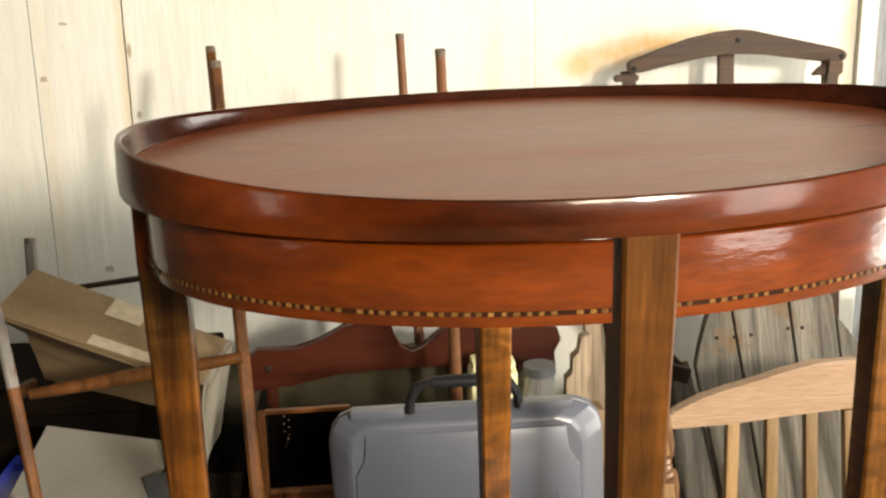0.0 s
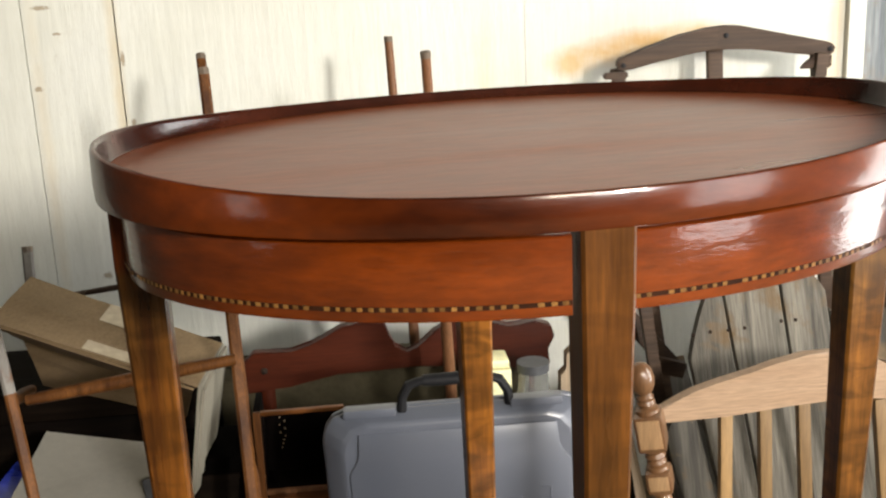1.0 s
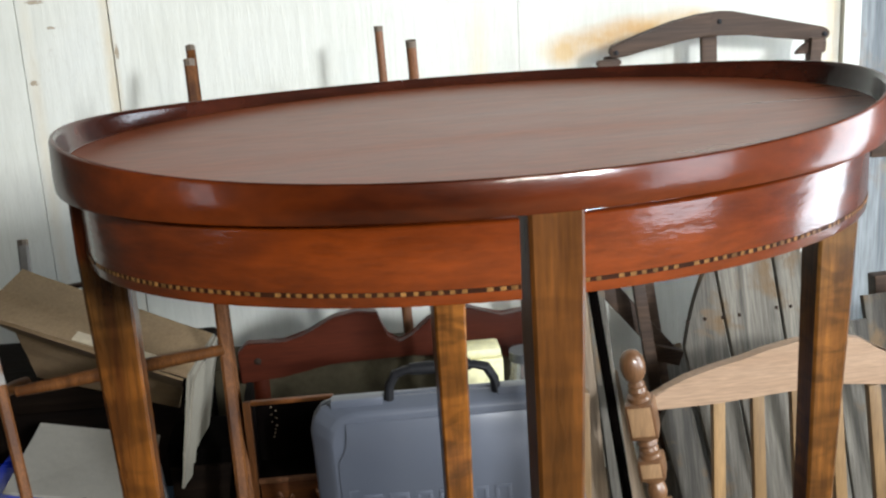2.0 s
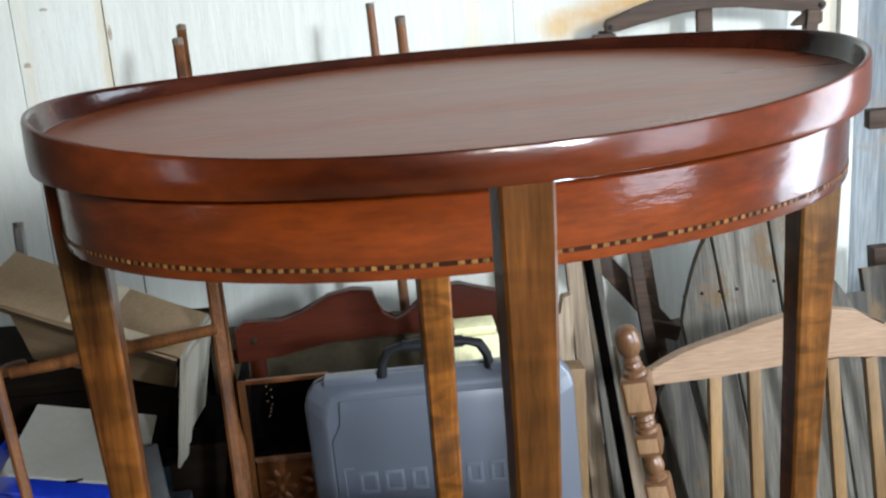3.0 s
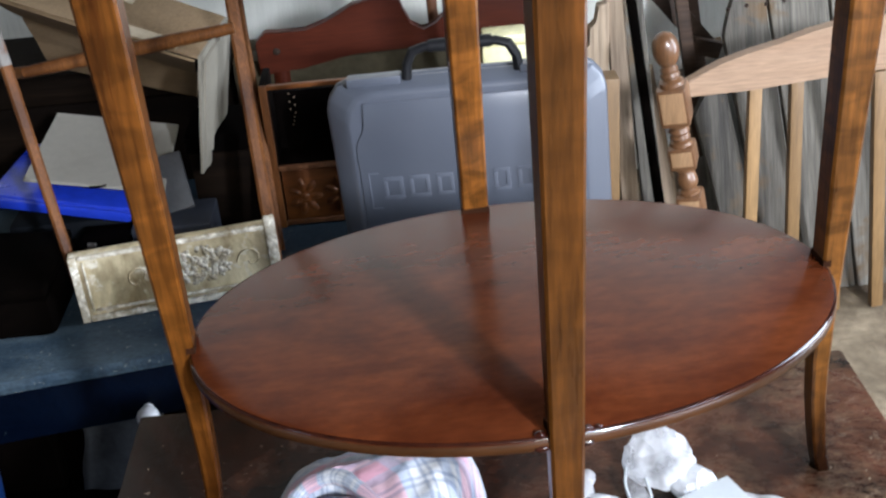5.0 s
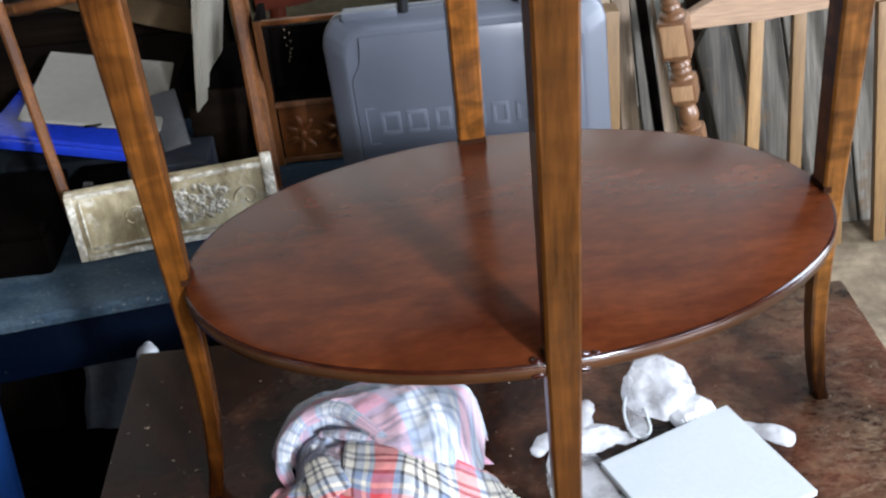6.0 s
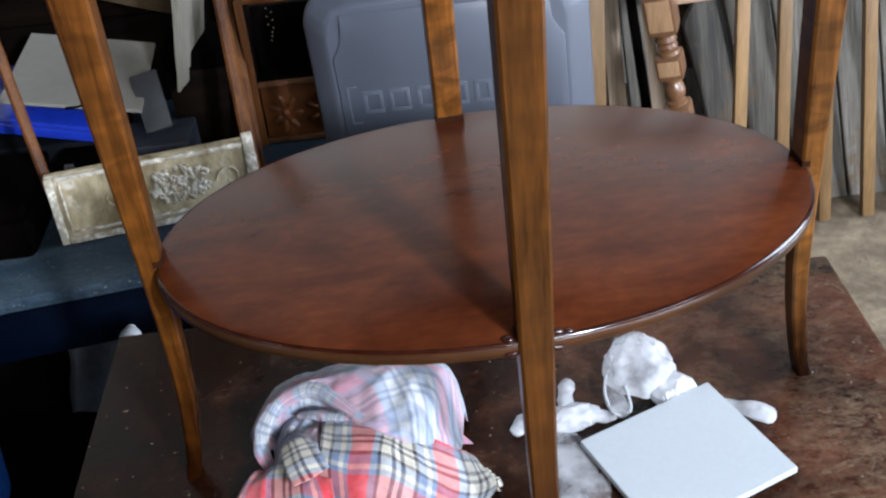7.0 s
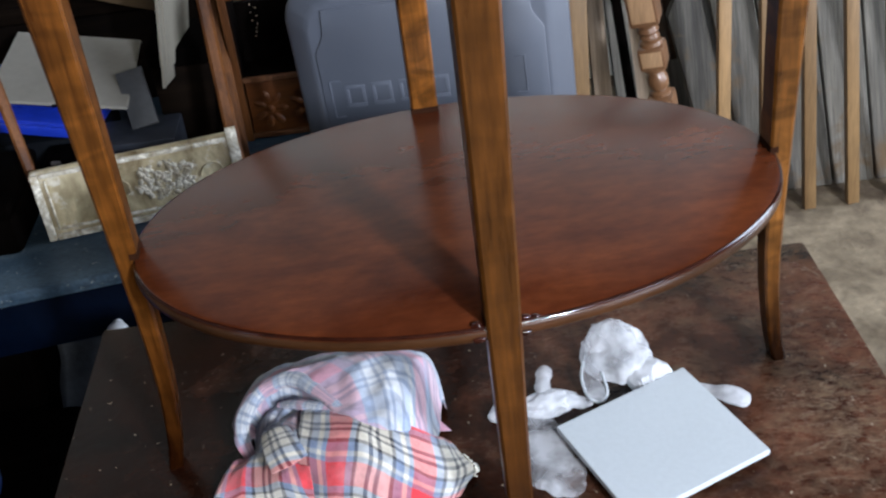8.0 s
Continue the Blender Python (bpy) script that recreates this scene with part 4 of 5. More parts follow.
def latex(name, thin, thick):
    """Milky rubber film: partly clear, partly scattering light through."""
    m, nt, lk, bsdf = nodes_of(name)
    bsdf.inputs["Base Color"].default_value = (0.84, 0.85, 0.87, 1)
    bsdf.inputs["Roughness"].default_value = 0.28
    co = nt.new("ShaderNodeTexCoord")
    wr = ramp_node(nt, lk, noise_node(nt, lk, co.outputs["Object"], 34, 3, 0.55, 1.4), [(0.36, grey(0.0)), (0.44, grey(0.8)), (0.47, grey(0.2)), (0.55, grey(0.9)), (0.58, grey(0.25)), (0.70, grey(1.0))])
    b = nt.new("ShaderNodeBump")
    b.inputs["Strength"].default_value, b.inputs["Distance"].default_value = 0.35, 0.003
    lk.new(wr, b.inputs["Height"])
    lk.new(b.outputs["Normal"], bsdf.inputs["Normal"])
    glow = nt.new("ShaderNodeBsdfTranslucent")
    glow.inputs["Color"].default_value = (0.88, 0.89, 0.90, 1)
    film = nt.new("ShaderNodeMixShader")
    film.inputs[0].default_value = 0.40
    lk.new(bsdf.outputs[0], film.inputs[1])
    lk.new(glow.outputs[0], film.inputs[2])
    see = nt.new("ShaderNodeBsdfTransparent")
    mx = nt.new("ShaderNodeMixShader")
    lk.new(ramp_node(nt, lk, noise_node(nt, lk, co.outputs["Object"], 26, 3), [(0.38, grey(thin)), (0.62, grey(thick))]), mx.inputs[0])
    lk.new(see.outputs[0], mx.inputs[1])
    lk.new(film.outputs[0], mx.inputs[2])
    lk.new(mx.outputs[0], nt["Material Output"].inputs["Surface"])
    return m


M["latex"] = latex("latex_film", 0.26, 0.92)
M["latex_thin"] = latex("latex_single_film", 0.12, 0.62)


def glove(name_at, lumps, fingers, loops, label):
    """A limp latex glove: crumpled bag-like palm and cuff with flat empty fingers."""
    t = thing("latex_glove", name_at, label, "glove", "latex gloves")

    def settle(bm):
        for v in bm.verts:
            v.co.z = max(v.co.z, TOP + 0.0012 + 0.001 * noise.noise(v.co * 90))
            # what lies beneath the white board is pressed flat
            if 0.059 * (v.co.x - 0.320) - 0.129 * (v.co.y - 0.843) > -0.0002 and 0.121 * (v.co.x - 0.449) + 0.045 * (v.co.y - 0.902) < 0.0002:
                v.co.z = min(v.co.z, TOP + 0.0058)
    for name, c, r, turn, seed in lumps:
        bm = bmesh.new()
        bmesh.ops.create_icosphere(bm, subdivisions=4, radius=1.0)
        for v in bm.verts:
            d = v.co.copy()
            q = d + Vector((seed, 0, 0))
            near, far = noise.voronoi(q * 1.5)[0][:2]
            v.co = d * (1.02 + 0.16 * noise.noise(q * 0.9) - 0.34 * (far - near) + 0.05 * abs(noise.noise(q * 5.0)))
        bmesh.ops.transform(bm, verts=bm.verts, matrix=Matrix.LocRotScale(c, Euler((0, 0, radians(turn))), r))
        settle(bm)
        part(name, bm, "latex_thin" if r[2] < 0.005 else "latex", t)
    for i, (pts, radii, flat) in enumerate(fingers):
        fine, rr = [], []
        for k in range(len(pts) - 1):
            for s in range(8):
                fine.append(Vector(pts[k]).lerp(Vector(pts[k + 1]), s / 8))
                rr.append((radii[k] + (radii[k + 1] - radii[k]) * s / 8) * (1 + 0.10 * math.sin(i + 0.5 * len(rr))))
        tip = (Vector(pts[-1]) - Vector(pts[-2])).normalized()
        for g in (0.0, 0.4, 0.7, 0.9, 1.0):
            fine.append(Vector(pts[-1]) + tip * radii[-1] * g)
            rr.append(radii[-1] * math.sqrt(max(0.02, 1 - g * g)))
        bm = bmesh.new()
        rod(bm, fine, rr, 20, flat)
        wobble(bm, 0.0030, 60, 1.0 + i)
        wobble(bm, 0.0009, 150, 7.0 + i)
        settle(bm)
        part("finger", bm, "latex_thin", t)
    for loop in loops:
        bm = bmesh.new()
        pts = [Vector(p) for p in loop]
        fine = []
        for k in range(len(pts) - 1):
            a, p, q, d = pts[max(k - 1, 0)], pts[k], pts[k + 1], pts[min(k + 2, len(pts) - 1)]
            for s in range(6):
                u = s / 6
                fine.append(0.5 * (2 * p + (q - a) * u + (2 * a - 5 * p + 4 * q - d) * u * u + (3 * p - a - 3 * q + d) * u ** 3))
        rod(bm, fine + [pts[-1]], 0.0016, 8)
        part("rolled_bead", bm, "board", t, "thicker white rolled edge")
    return t


def white_board():
    l, tp, r = Vector((0.320, 0.843, 0)), Vector((0.449, 0.902, 0)), Vector((0.494, 0.781, 0))
    o = l + r - tp
    bm = bmesh.new()
    z0, z1 = TOP + 0.0065, TOP + 0.0125
    loft(bm, [[(p.x, p.y, z) for p in (l, tp, r, o)] for z in (z0, z1)])
    bmesh.ops.bevel(bm, geom=list(bm.edges), offset=0.0007, segments=1, affect="EDGES")
    solo("sample_board", bm, "board", (0.407, 0.812, TOP + 0.0065), "square white board offcut lying on latex gloves", "board", smooth=False)


rag(0.128, 0.862)
Z0 = TOP
glove((0.39, 0.92, TOP),
      [("palm", (0.391, 0.930, Z0 + 0.011), (0.037, 0.029, 0.042), -48, 1.2), ("cuff", (0.420, 0.897, Z0 + 0.006), (0.036, 0.020, 0.020), -55, 4.4)],
      [([(0.371, 0.932, Z0 + 0.016), (0.362, 0.908, Z0 + 0.010), (0.364, 0.886, Z0 + 0.005)], [0.009, 0.0095, 0.0085], 0.45),
       ([(0.430, 0.884, Z0 + 0.005), (0.462, 0.874, Z0 + 0.005), (0.490, 0.860, Z0 + 0.005)], [0.009, 0.009, 0.0105], 0.45)],
      [[(0.358, 0.925, Z0 + 0.014), (0.3535, 0.905, Z0 + 0.010), (0.356, 0.886, Z0 + 0.006), (0.365, 0.877, Z0 + 0.004), (0.374, 0.886, Z0 + 0.006), (0.373, 0.908, Z0 + 0.013)]],
      "limp translucent white latex glove heaped on the low table")
glove((0.30, 0.85, TOP),
      [("palm", (0.318, 0.882, Z0 + 0.006), (0.030, 0.016, 0.011), 10, 8.1), ("cuff", (0.303, 0.825, Z0 + 0.001), (0.032, 0.060, 0.0035), 14, 2.2)],
      [([(0.314, 0.892, Z0 + 0.008), (0.317, 0.908, Z0 + 0.012), (0.320, 0.916, Z0 + 0.014)], [0.007, 0.0075, 0.0075], 0.7),
       ([(0.330, 0.884, Z0 + 0.006), (0.345, 0.878, Z0 + 0.007), (0.354, 0.876, Z0 + 0.007)], [0.009, 0.008, 0.006], 0.6),
       ([(0.290, 0.888, Z0 + 0.005), (0.274, 0.886, Z0 + 0.006), (0.267, 0.872, Z0 + 0.006)], [0.009, 0.008, 0.007], 0.6)],
      [[(0.288, 0.875, Z0 + 0.004), (0.283, 0.845, Z0 + 0.003), (0.276, 0.800, Z0 + 0.002), (0.285, 0.772, Z0 + 0.002)]],
      "flattened translucent latex glove under the white board")
white_board()


# ---------------------------------------------------------------- blue bench and what stands on it
BENCH = 0.250


def turned(m_at, deg):
    return Matrix.Translation(m_at) @ Matrix.Rotation(radians(deg), 4, "Z")


def bench():
    t = thing("blue_bench", (0.0, 1.5, FLOOR), "dark blue painted wooden stand with dusty top and drawer", "cabinet")
    m = turned((-0.14, 1.282, 0), 9)
    bm = bmesh.new()
    box(bm, (-0.55, -0.008, BENCH - 0.022), (0.592, 0.50, BENCH), 0.0105, m)
    part("top", bm, "blue_dusty", t, "scratched dusty blue top")
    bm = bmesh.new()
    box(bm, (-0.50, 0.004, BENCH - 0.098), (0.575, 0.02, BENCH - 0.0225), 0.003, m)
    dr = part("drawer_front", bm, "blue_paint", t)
    bm = bmesh.new()
    lathe(bm, m @ Vector((-0.042, 0.004, 0.166)), m @ Vector((-0.042, -0.030, 0.166)), [(0, 0.007), (0.12, 0.006)] + [(0.58 - 0.42 * math.cos(a), 0.0143 * math.sin(a)) for a in (0.45, 0.7, 1.0, 1.3, 1.6, 1.9, 2.2, 2.5, 2.8, 3.0, 3.12)], 24)
    part("knob", bm, "porcelain", dr, "round white porcelain knob")
    # black panel and plinth added to keep the shaded space below the drawer dark
    bm = bmesh.new()
    box(bm, (-0.5, 0.14, FLOOR), (0.575, 0.155, BENCH - 0.0225), 0.002, m)
    part("back_panel", bm, "near_black", t)
    bm = bmesh.new()
    box(bm, (-0.5, 0.01, FLOOR + 0.004), (0.575, 0.139, FLOOR + 0.03), 0.002, m)
    part("plinth", bm, "near_black", t)
    for x in (-0.315, 0.55):
        for y in (0.022, 0.46):
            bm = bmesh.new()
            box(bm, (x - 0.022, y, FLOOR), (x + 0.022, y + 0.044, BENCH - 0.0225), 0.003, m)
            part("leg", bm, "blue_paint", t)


def crumpled_paper():
    bm = bmesh.new()
    rows = []
    for i in range(13):
        row = []
        for j in range(13):
            u, v = i / 12, j / 12
            x = -0.325 + 0.115 * u + 0.02 * v + 0.008 * noise.noise((u * 4, v * 4, 1))
            z = FLOOR + 0.004 + 0.165 * v + 0.012 * noise.noise((u * 3, v * 3, 7)) * (1 if 0 < j else 0)
            y = 1.345 + 0.05 * v + 0.007 * noise.noise((u * 3, v * 3, 3))
            row.append((x, y, z))
        rows.append(row)
    loft(bm, rows, close=False, caps=False)
    ob = solo("paper", bm, "paper", (-0.27, 1.35, FLOOR), "grey-white crumpled sheet of paper under the bench", "paper")
    ob.modifiers.new("thickness", "SOLIDIFY").thickness = 0.0008


def tool_case():
    t = thing("tool_case", (0.262, 1.47, BENCH), "grey moulded plastic power tool case standing upright", "tool case")
    m = turned((0.262, 1.43, BENCH), -5) @ Matrix.Rotation(radians(-2.0), 4, "Y")
    w, h, d = 0.180, 0.262, 0.098

    def shell(levels, c=0.045):
        bm = bmesh.new()

        def ring(y, i, k_top):
            x, z0, z1, k = w - i, 0.004 + i, h - k_top, c
            pts = [(-x + k * 0.5, z0), (x - k * 0.5, z0), (x, z0 + k * 0.5), (x, z1 - k * 0.85), (x - k * 0.10, z1 - k * 0.48), (x - k * 0.36, z1 - k * 0.16), (x - k * 0.8, z1),
                   (-x + k * 0.8, z1), (-x + k * 0.36, z1 - k * 0.16), (-x + k * 0.10, z1 - k * 0.48), (-x, z1 - k * 0.85), (-x, z0 + k * 0.5)]
            return [m @ Vector((a, y, b)) for a, b in pts]
        loft(bm, [ring(*lv) for lv in levels])
        bmesh.ops.bevel(bm, geom=[e for e in bm.edges], offset=0.0022, segments=2, profile=0.6, affect="EDGES")
        return bm
    part("front_shell", shell([(0.0, 0.030, 0.014), (0.004, 0.024, 0.009), (0.021, 0.003, 0.002), (0.025, 0.0, 0.0), (0.029, 0.0, 0.0), (0.031, 0.003, 0.003)]), "case", t)
    part("back_shell", shell([(0.034, 0.003, 0.003), (0.036, 0.0, 0.0), (0.044, 0.0, 0.0), (0.054, 0.004, 0.006), (0.060, 0.016, 0.018)]), "case", t)
    bm = bmesh.new()
    box(bm, (-w + 0.02, 0.028, 0.012), (w - 0.02, 0.037, h - 0.012), 0.0, m)
    part("seam", bm, "black_plastic", t)
    # stiffening ridge, corner guards and latches
    for x0, x1 in ((-w + 0.032, -0.078), (0.072, w - 0.040)):
        bm = bmesh.new()
        box(bm, (x0, 0.012, h - 0.006), (x1, 0.034, h + 0.0055), 0.003, m)
        part("latch", bm, "case", t)
    bm = bmesh.new()
    out = [(-w + 0.050, h - 0.022), (w - 0.050, h - 0.022), (w - 0.048, h - 0.056), (w - 0.034, h - 0.078), (w - 0.034, 0.050), (w - 0.050, 0.042), (-w + 0.050, 0.042), (-w + 0.034, 0.050), (-w + 0.034, h - 0.078), (-w + 0.048, h - 0.056)]
    loft(bm, [[m @ Vector((x * k, y, 0.13 + (z - 0.13) * k)) for x, z in out] for y, k in ((0.003, 1.0), (-0.0022, 1.0), (-0.0036, 0.985))])
    bmesh.ops.bevel(bm, geom=list(bm.edges), offset=0.0012, segments=2, affect="EDGES")
    part("front_panel", bm, "case", t)
    # raised badge: two rounded brackets and a row of hollow oblongs
    zc = 0.120

    def stroke(name, x0, x1, z0, z1, th=0.0030, open_side=0, label=""):
        bm = bmesh.new()
        ribs = [((x0, z0), (x1, z0 + th)), ((x0, z1 - th), (x1, z1))]
        if open_side >= 0:
            ribs.append(((x0, z0 + th), (x0 + th, z1 - th)))
        if open_side <= 0:
            ribs.append(((x1 - th, z0 + th), (x1, z1 - th)))
        for lo, hi in ribs:
            box(bm, (lo[0], -0.0050, lo[1]), (hi[0], -0.003, hi[1]), 0.0008, m)
        return part(name, bm, "case", t, label)
    stroke("badge_bracket", -0.136, -0.122, zc - 0.029, zc + 0.024, 0.0022, 1)
    stroke("badge_bracket", 0.104, 0.118, zc - 0.024, zc + 0.029, 0.0022, -1)
    for x, wd in ((-0.117, 0.026), (-0.083, 0.027), (-0.047, 0.022), (-0.016, 0.034), (0.027, 0.022), (0.058, 0.022)):
        stroke("badge_shape", x, x + wd, zc - 0.016, zc + 0.016, 0.0055)
    # folding handle
    hb = bmesh.new()
    pts = [(-0.071, h - 0.002), (-0.069, h + 0.016), (-0.060, h + 0.032), (-0.045, h + 0.037), (0.045, h + 0.037), (0.060, h + 0.032), (0.069, h + 0.016), (0.071, h - 0.002)]
    rod(hb, [m @ Vector((x, 0.022, z)) for x, z in pts], [0.009, 0.0085, 0.0085, 0.0075, 0.0075, 0.0085, 0.0085, 0.009], 10, 0.75)
    hd = part("handle", hb, "black_plastic", t, "black plastic carrying handle")
    bm = bmesh.new()
    rod(bm, [m @ Vector((x, 0.022, h + 0.0375)) for x in (-0.04, -0.02, 0.02, 0.04)], [0.0088, 0.0098, 0.0098, 0.0088], 12, 0.85)
    part("grip", bm, "black_plastic", hd)


def small_cabinet():
    t = thing("small_cabinet", (0.04, 1.60, BENCH), "little dark reddish wooden cabinet with open pigeonhole and carved drawer", "cabinet")
    x0, x1, y0, y1, z1 = -0.020, 0.118, 1.575, 1.650, 0.470
    # side, back and shelves near black: the inner shade is put into the colour
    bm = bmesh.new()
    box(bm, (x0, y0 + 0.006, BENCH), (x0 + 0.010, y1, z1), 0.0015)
    side = part("side_panel", bm, "cab_shaded", t)
    bm = bmesh.new()
    box(bm, (x0 - 0.001, y0, BENCH), (x0 + 0.0098, y0 + 0.0058, z1), 0.0015)
    part("stile", bm, "frame_red", side, "reddish front edge")
    bm = bmesh.new()
    box(bm, (x1 - 0.010, y0, BENCH), (x1, y1, z1 - 0.040), 0.0015)
    part("side_panel", bm, "cab", t)
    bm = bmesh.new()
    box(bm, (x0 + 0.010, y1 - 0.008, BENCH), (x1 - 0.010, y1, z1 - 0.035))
    part("back_panel", bm, "cab_shaded", t)
    bm = bmesh.new()
    box(bm, (x0 + 0.0102, y0 + 0.0015, z1 - 0.007), (x1 - 0.0102, y0 + 0.010, z1 - 0.001), 0.001)
    part("front_rail", bm, "cab", t)
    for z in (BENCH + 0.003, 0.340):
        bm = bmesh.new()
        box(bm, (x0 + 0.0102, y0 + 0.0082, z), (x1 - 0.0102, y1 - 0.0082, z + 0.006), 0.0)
        shelf = part("shelf", bm, "cab_shaded", t)
        # paler lip stands for light caught on the front edge
        bm = bmesh.new()
        box(bm, (x0 + 0.0102, y0 + 0.0015, z), (x1 - 0.0102, y0 + 0.0080, z + 0.007), 0.001)
        part("lip", bm, "stake", shelf, "front lip coloured lighter, as if catching light")
    bm = bmesh.new()
    box(bm, (x0 + 0.012, y0 + 0.004, BENCH + 0.0105), (x1 - 0.012, y0 + 0.016, 0.3385), 0.0015)
    dr = part("drawer", bm, "cab", t)
    for cx in (0.022, 0.075):
        bm = bmesh.new()
        for k in range(7):
            a = 2 * math.pi * k / 7
            p = Vector((cx + 0.016 * math.cos(a), y0 + 0.004, 0.296 + 0.020 * math.sin(a)))
            bmesh.ops.create_uvsphere(bm, u_segments=8, v_segments=6, radius=1, matrix=Matrix.LocRotScale(p, Euler((0, -a, 0)), (0.010, 0.003, 0.005)))
        bmesh.ops.create_uvsphere(bm, u_segments=10, v_segments=6, radius=1, matrix=Matrix.LocRotScale((cx, y0 + 0.004, 0.296), None, (0.006, 0.004, 0.006)))
        part("carved_flower", bm, "cab", dr)
    bm = bmesh.new()
    for k in range(9):
        p = (0.013 + 0.007 * noise.noise((k * 1.7, 0, 0)) + 0.005 * (k % 2), y1 - 0.0085, 0.383 + 0.006 * k)
        bmesh.ops.create_uvsphere(bm, u_segments=6, v_segments=4, radius=0.0013, matrix=Matrix.Translation(p))
    tagged(part("paint_specks", bm, "tan_wood", t), "pale flecks of paint inside the pigeonhole", kind="stuff")


bench()
crumpled_paper()
tool_case()
small_cabinet()


# ---------------------------------------------------------------- chair turned legs-up with gilt panel, and the box in it
def legs_up_chair():
    t = thing("upturned_chair", (-0.13, 1.40, BENCH), "old upturned chair frame with flaking gilt pressed panel", "chair", "upturned chairs")
    m = turned((-0.262, 1.362, BENCH), 10)
    w, h = 0.262, 0.098
    bm = bmesh.new()
    box(bm, (0.0, 0.0, 0.002), (w, 0.014, h), 0.003, m)
    pn = part("panel", bm, "gilt", t, "flaking gilt paint over pressed ornament")
    bm = bmesh.new()
    for lo, hi in (((0.0, 0.002), (0.010, h)), ((0.015, 0.016), (0.018, h - 0.010)), ((w - 0.014, 0.0), (w, h + 0.012)), ((0.011, 0.002), (w - 0.015, 0.010)), ((0.0185, 0.016), (w - 0.02, 0.019)), ((0.011, h - 0.006), (w - 0.015, h))):
        box(bm, (lo[0], -0.006, lo[1]), (hi[0], -0.0005, hi[1]), 0.002, m)
    part("border", bm, "gilt_bright", pn, "worn edge moulding, its gilt lightened for highlights")
    rnd = random.Random(4)
    bm = bmesh.new()
    for k in range(150):
        r, a = 0.034 * math.sqrt(rnd.random()), rnd.random() * 6.283
        p = m @ Vector((0.160 + 1.15 * r * math.cos(a), -0.0005, 0.056 + 0.80 * r * math.sin(a)))
        s = rnd.uniform(0.0012, 0.0036)
        bmesh.ops.create_uvsphere(bm, u_segments=8, v_segments=5, radius=1, matrix=Matrix.LocRotScale(p, Euler((0, rnd.random() * 3, 0)), (s * 1.7, s * 0.42, s)))
    tagged(part("ornament", bm, "gilt_bright", pn), "pressed flower relief in worn gilt, lightened for highlights", kind="stuff")
    for c0, turn in ((0.078, 1), (0.105, -1), (0.225, -1)):
        bm = bmesh.new()
        pts = [Vector((c0 + turn * 0.018 * math.cos(u) * (1 - u / 7), -0.0002, 0.050 + 0.020 * math.sin(u) * (1 - u / 7))) for u in [0.35 * q for q in range(18)]]
        rod(bm, [m @ p for p in pts], 0.0016, 6)
        part("scroll", bm, "gilt", pn)
    lf, rf = m @ Vector((0.004, 0.018, 0.0)), m @ Vector((w - 0.006, 0.018, 0.0))

    def post(p, q, mat, w0, w1, cap=True):
        p, q = Vector(p), Vector(q)
        bm = bmesh.new()
        n = 8
        rings = []
        u, v = frame_of(q - p)
        for k in range(n + 1):
            f = k / n
            c, r = p.lerp(q, f), (w0 + (w1 - w0) * f) / 2
            rings.append([c + u * r * a + v * r * 0.85 * b for a, b in ((1, 0.6), (0.6, 1), (-0.6, 1), (-1, 0.6), (-1, -0.6), (-0.6, -1), (0.6, -1), (1, -0.6))])
        loft(bm, rings)
        leg = part("leg", bm, mat, t)
        if cap:
            bm = bmesh.new()
            rod(bm, [q, q + (q - p).normalized() * 0.010], w1 * 0.52, 8)
            part("leg_tip", bm, "stake_end", leg)
        return leg
    jl = Vector((-0.318, 1.49, 0.560))
    post((lf.x, lf.y, BENCH + 0.004), jl, "frame_red", 0.013, 0.015, False)
    post(jl, (-0.40, 1.64, 0.95), "worn_grey", 0.015, 0.016)
    post((rf.x, rf.y, BENCH + 0.004), (-0.050, 1.66, 0.935), "frame_red", 0.0180, 0.0150)
    post((-0.018, 1.50, BENCH + 0.004), (-0.0795, 1.92, 0.928), "frame_red", 0.019, 0.0150)
    post((-0.414, 2.006, 0.521), (-0.417, 2.03, 0.605), "worn_grey", 0.018, 0.018)
    for a, b, r, mat in (((-0.300, 1.495, 0.548), (-0.030, 1.515, 0.575), 0.0085, "frame_red"), ((-0.40, 1.97, 0.535), (-0.070, 1.86, 0.60), 0.0045, "dark_wood"),
                         ((-0.315, 1.49, 0.55), (-0.37, 1.77, 0.455), 0.008, "frame_red"), ((-0.028, 1.55, 0.63), (-0.055, 1.77, 0.66), 0.008, "frame_red")):
        bm = bmesh.new()
        pts = [Vector(a).lerp(Vector(b), k / 6) for k in range(7)]
        rod(bm, pts, [r * 0.85, r, r * 1.1, r * 1.15, r * 1.1, r, r * 0.85], 10)
        part("rung", bm, mat, t)


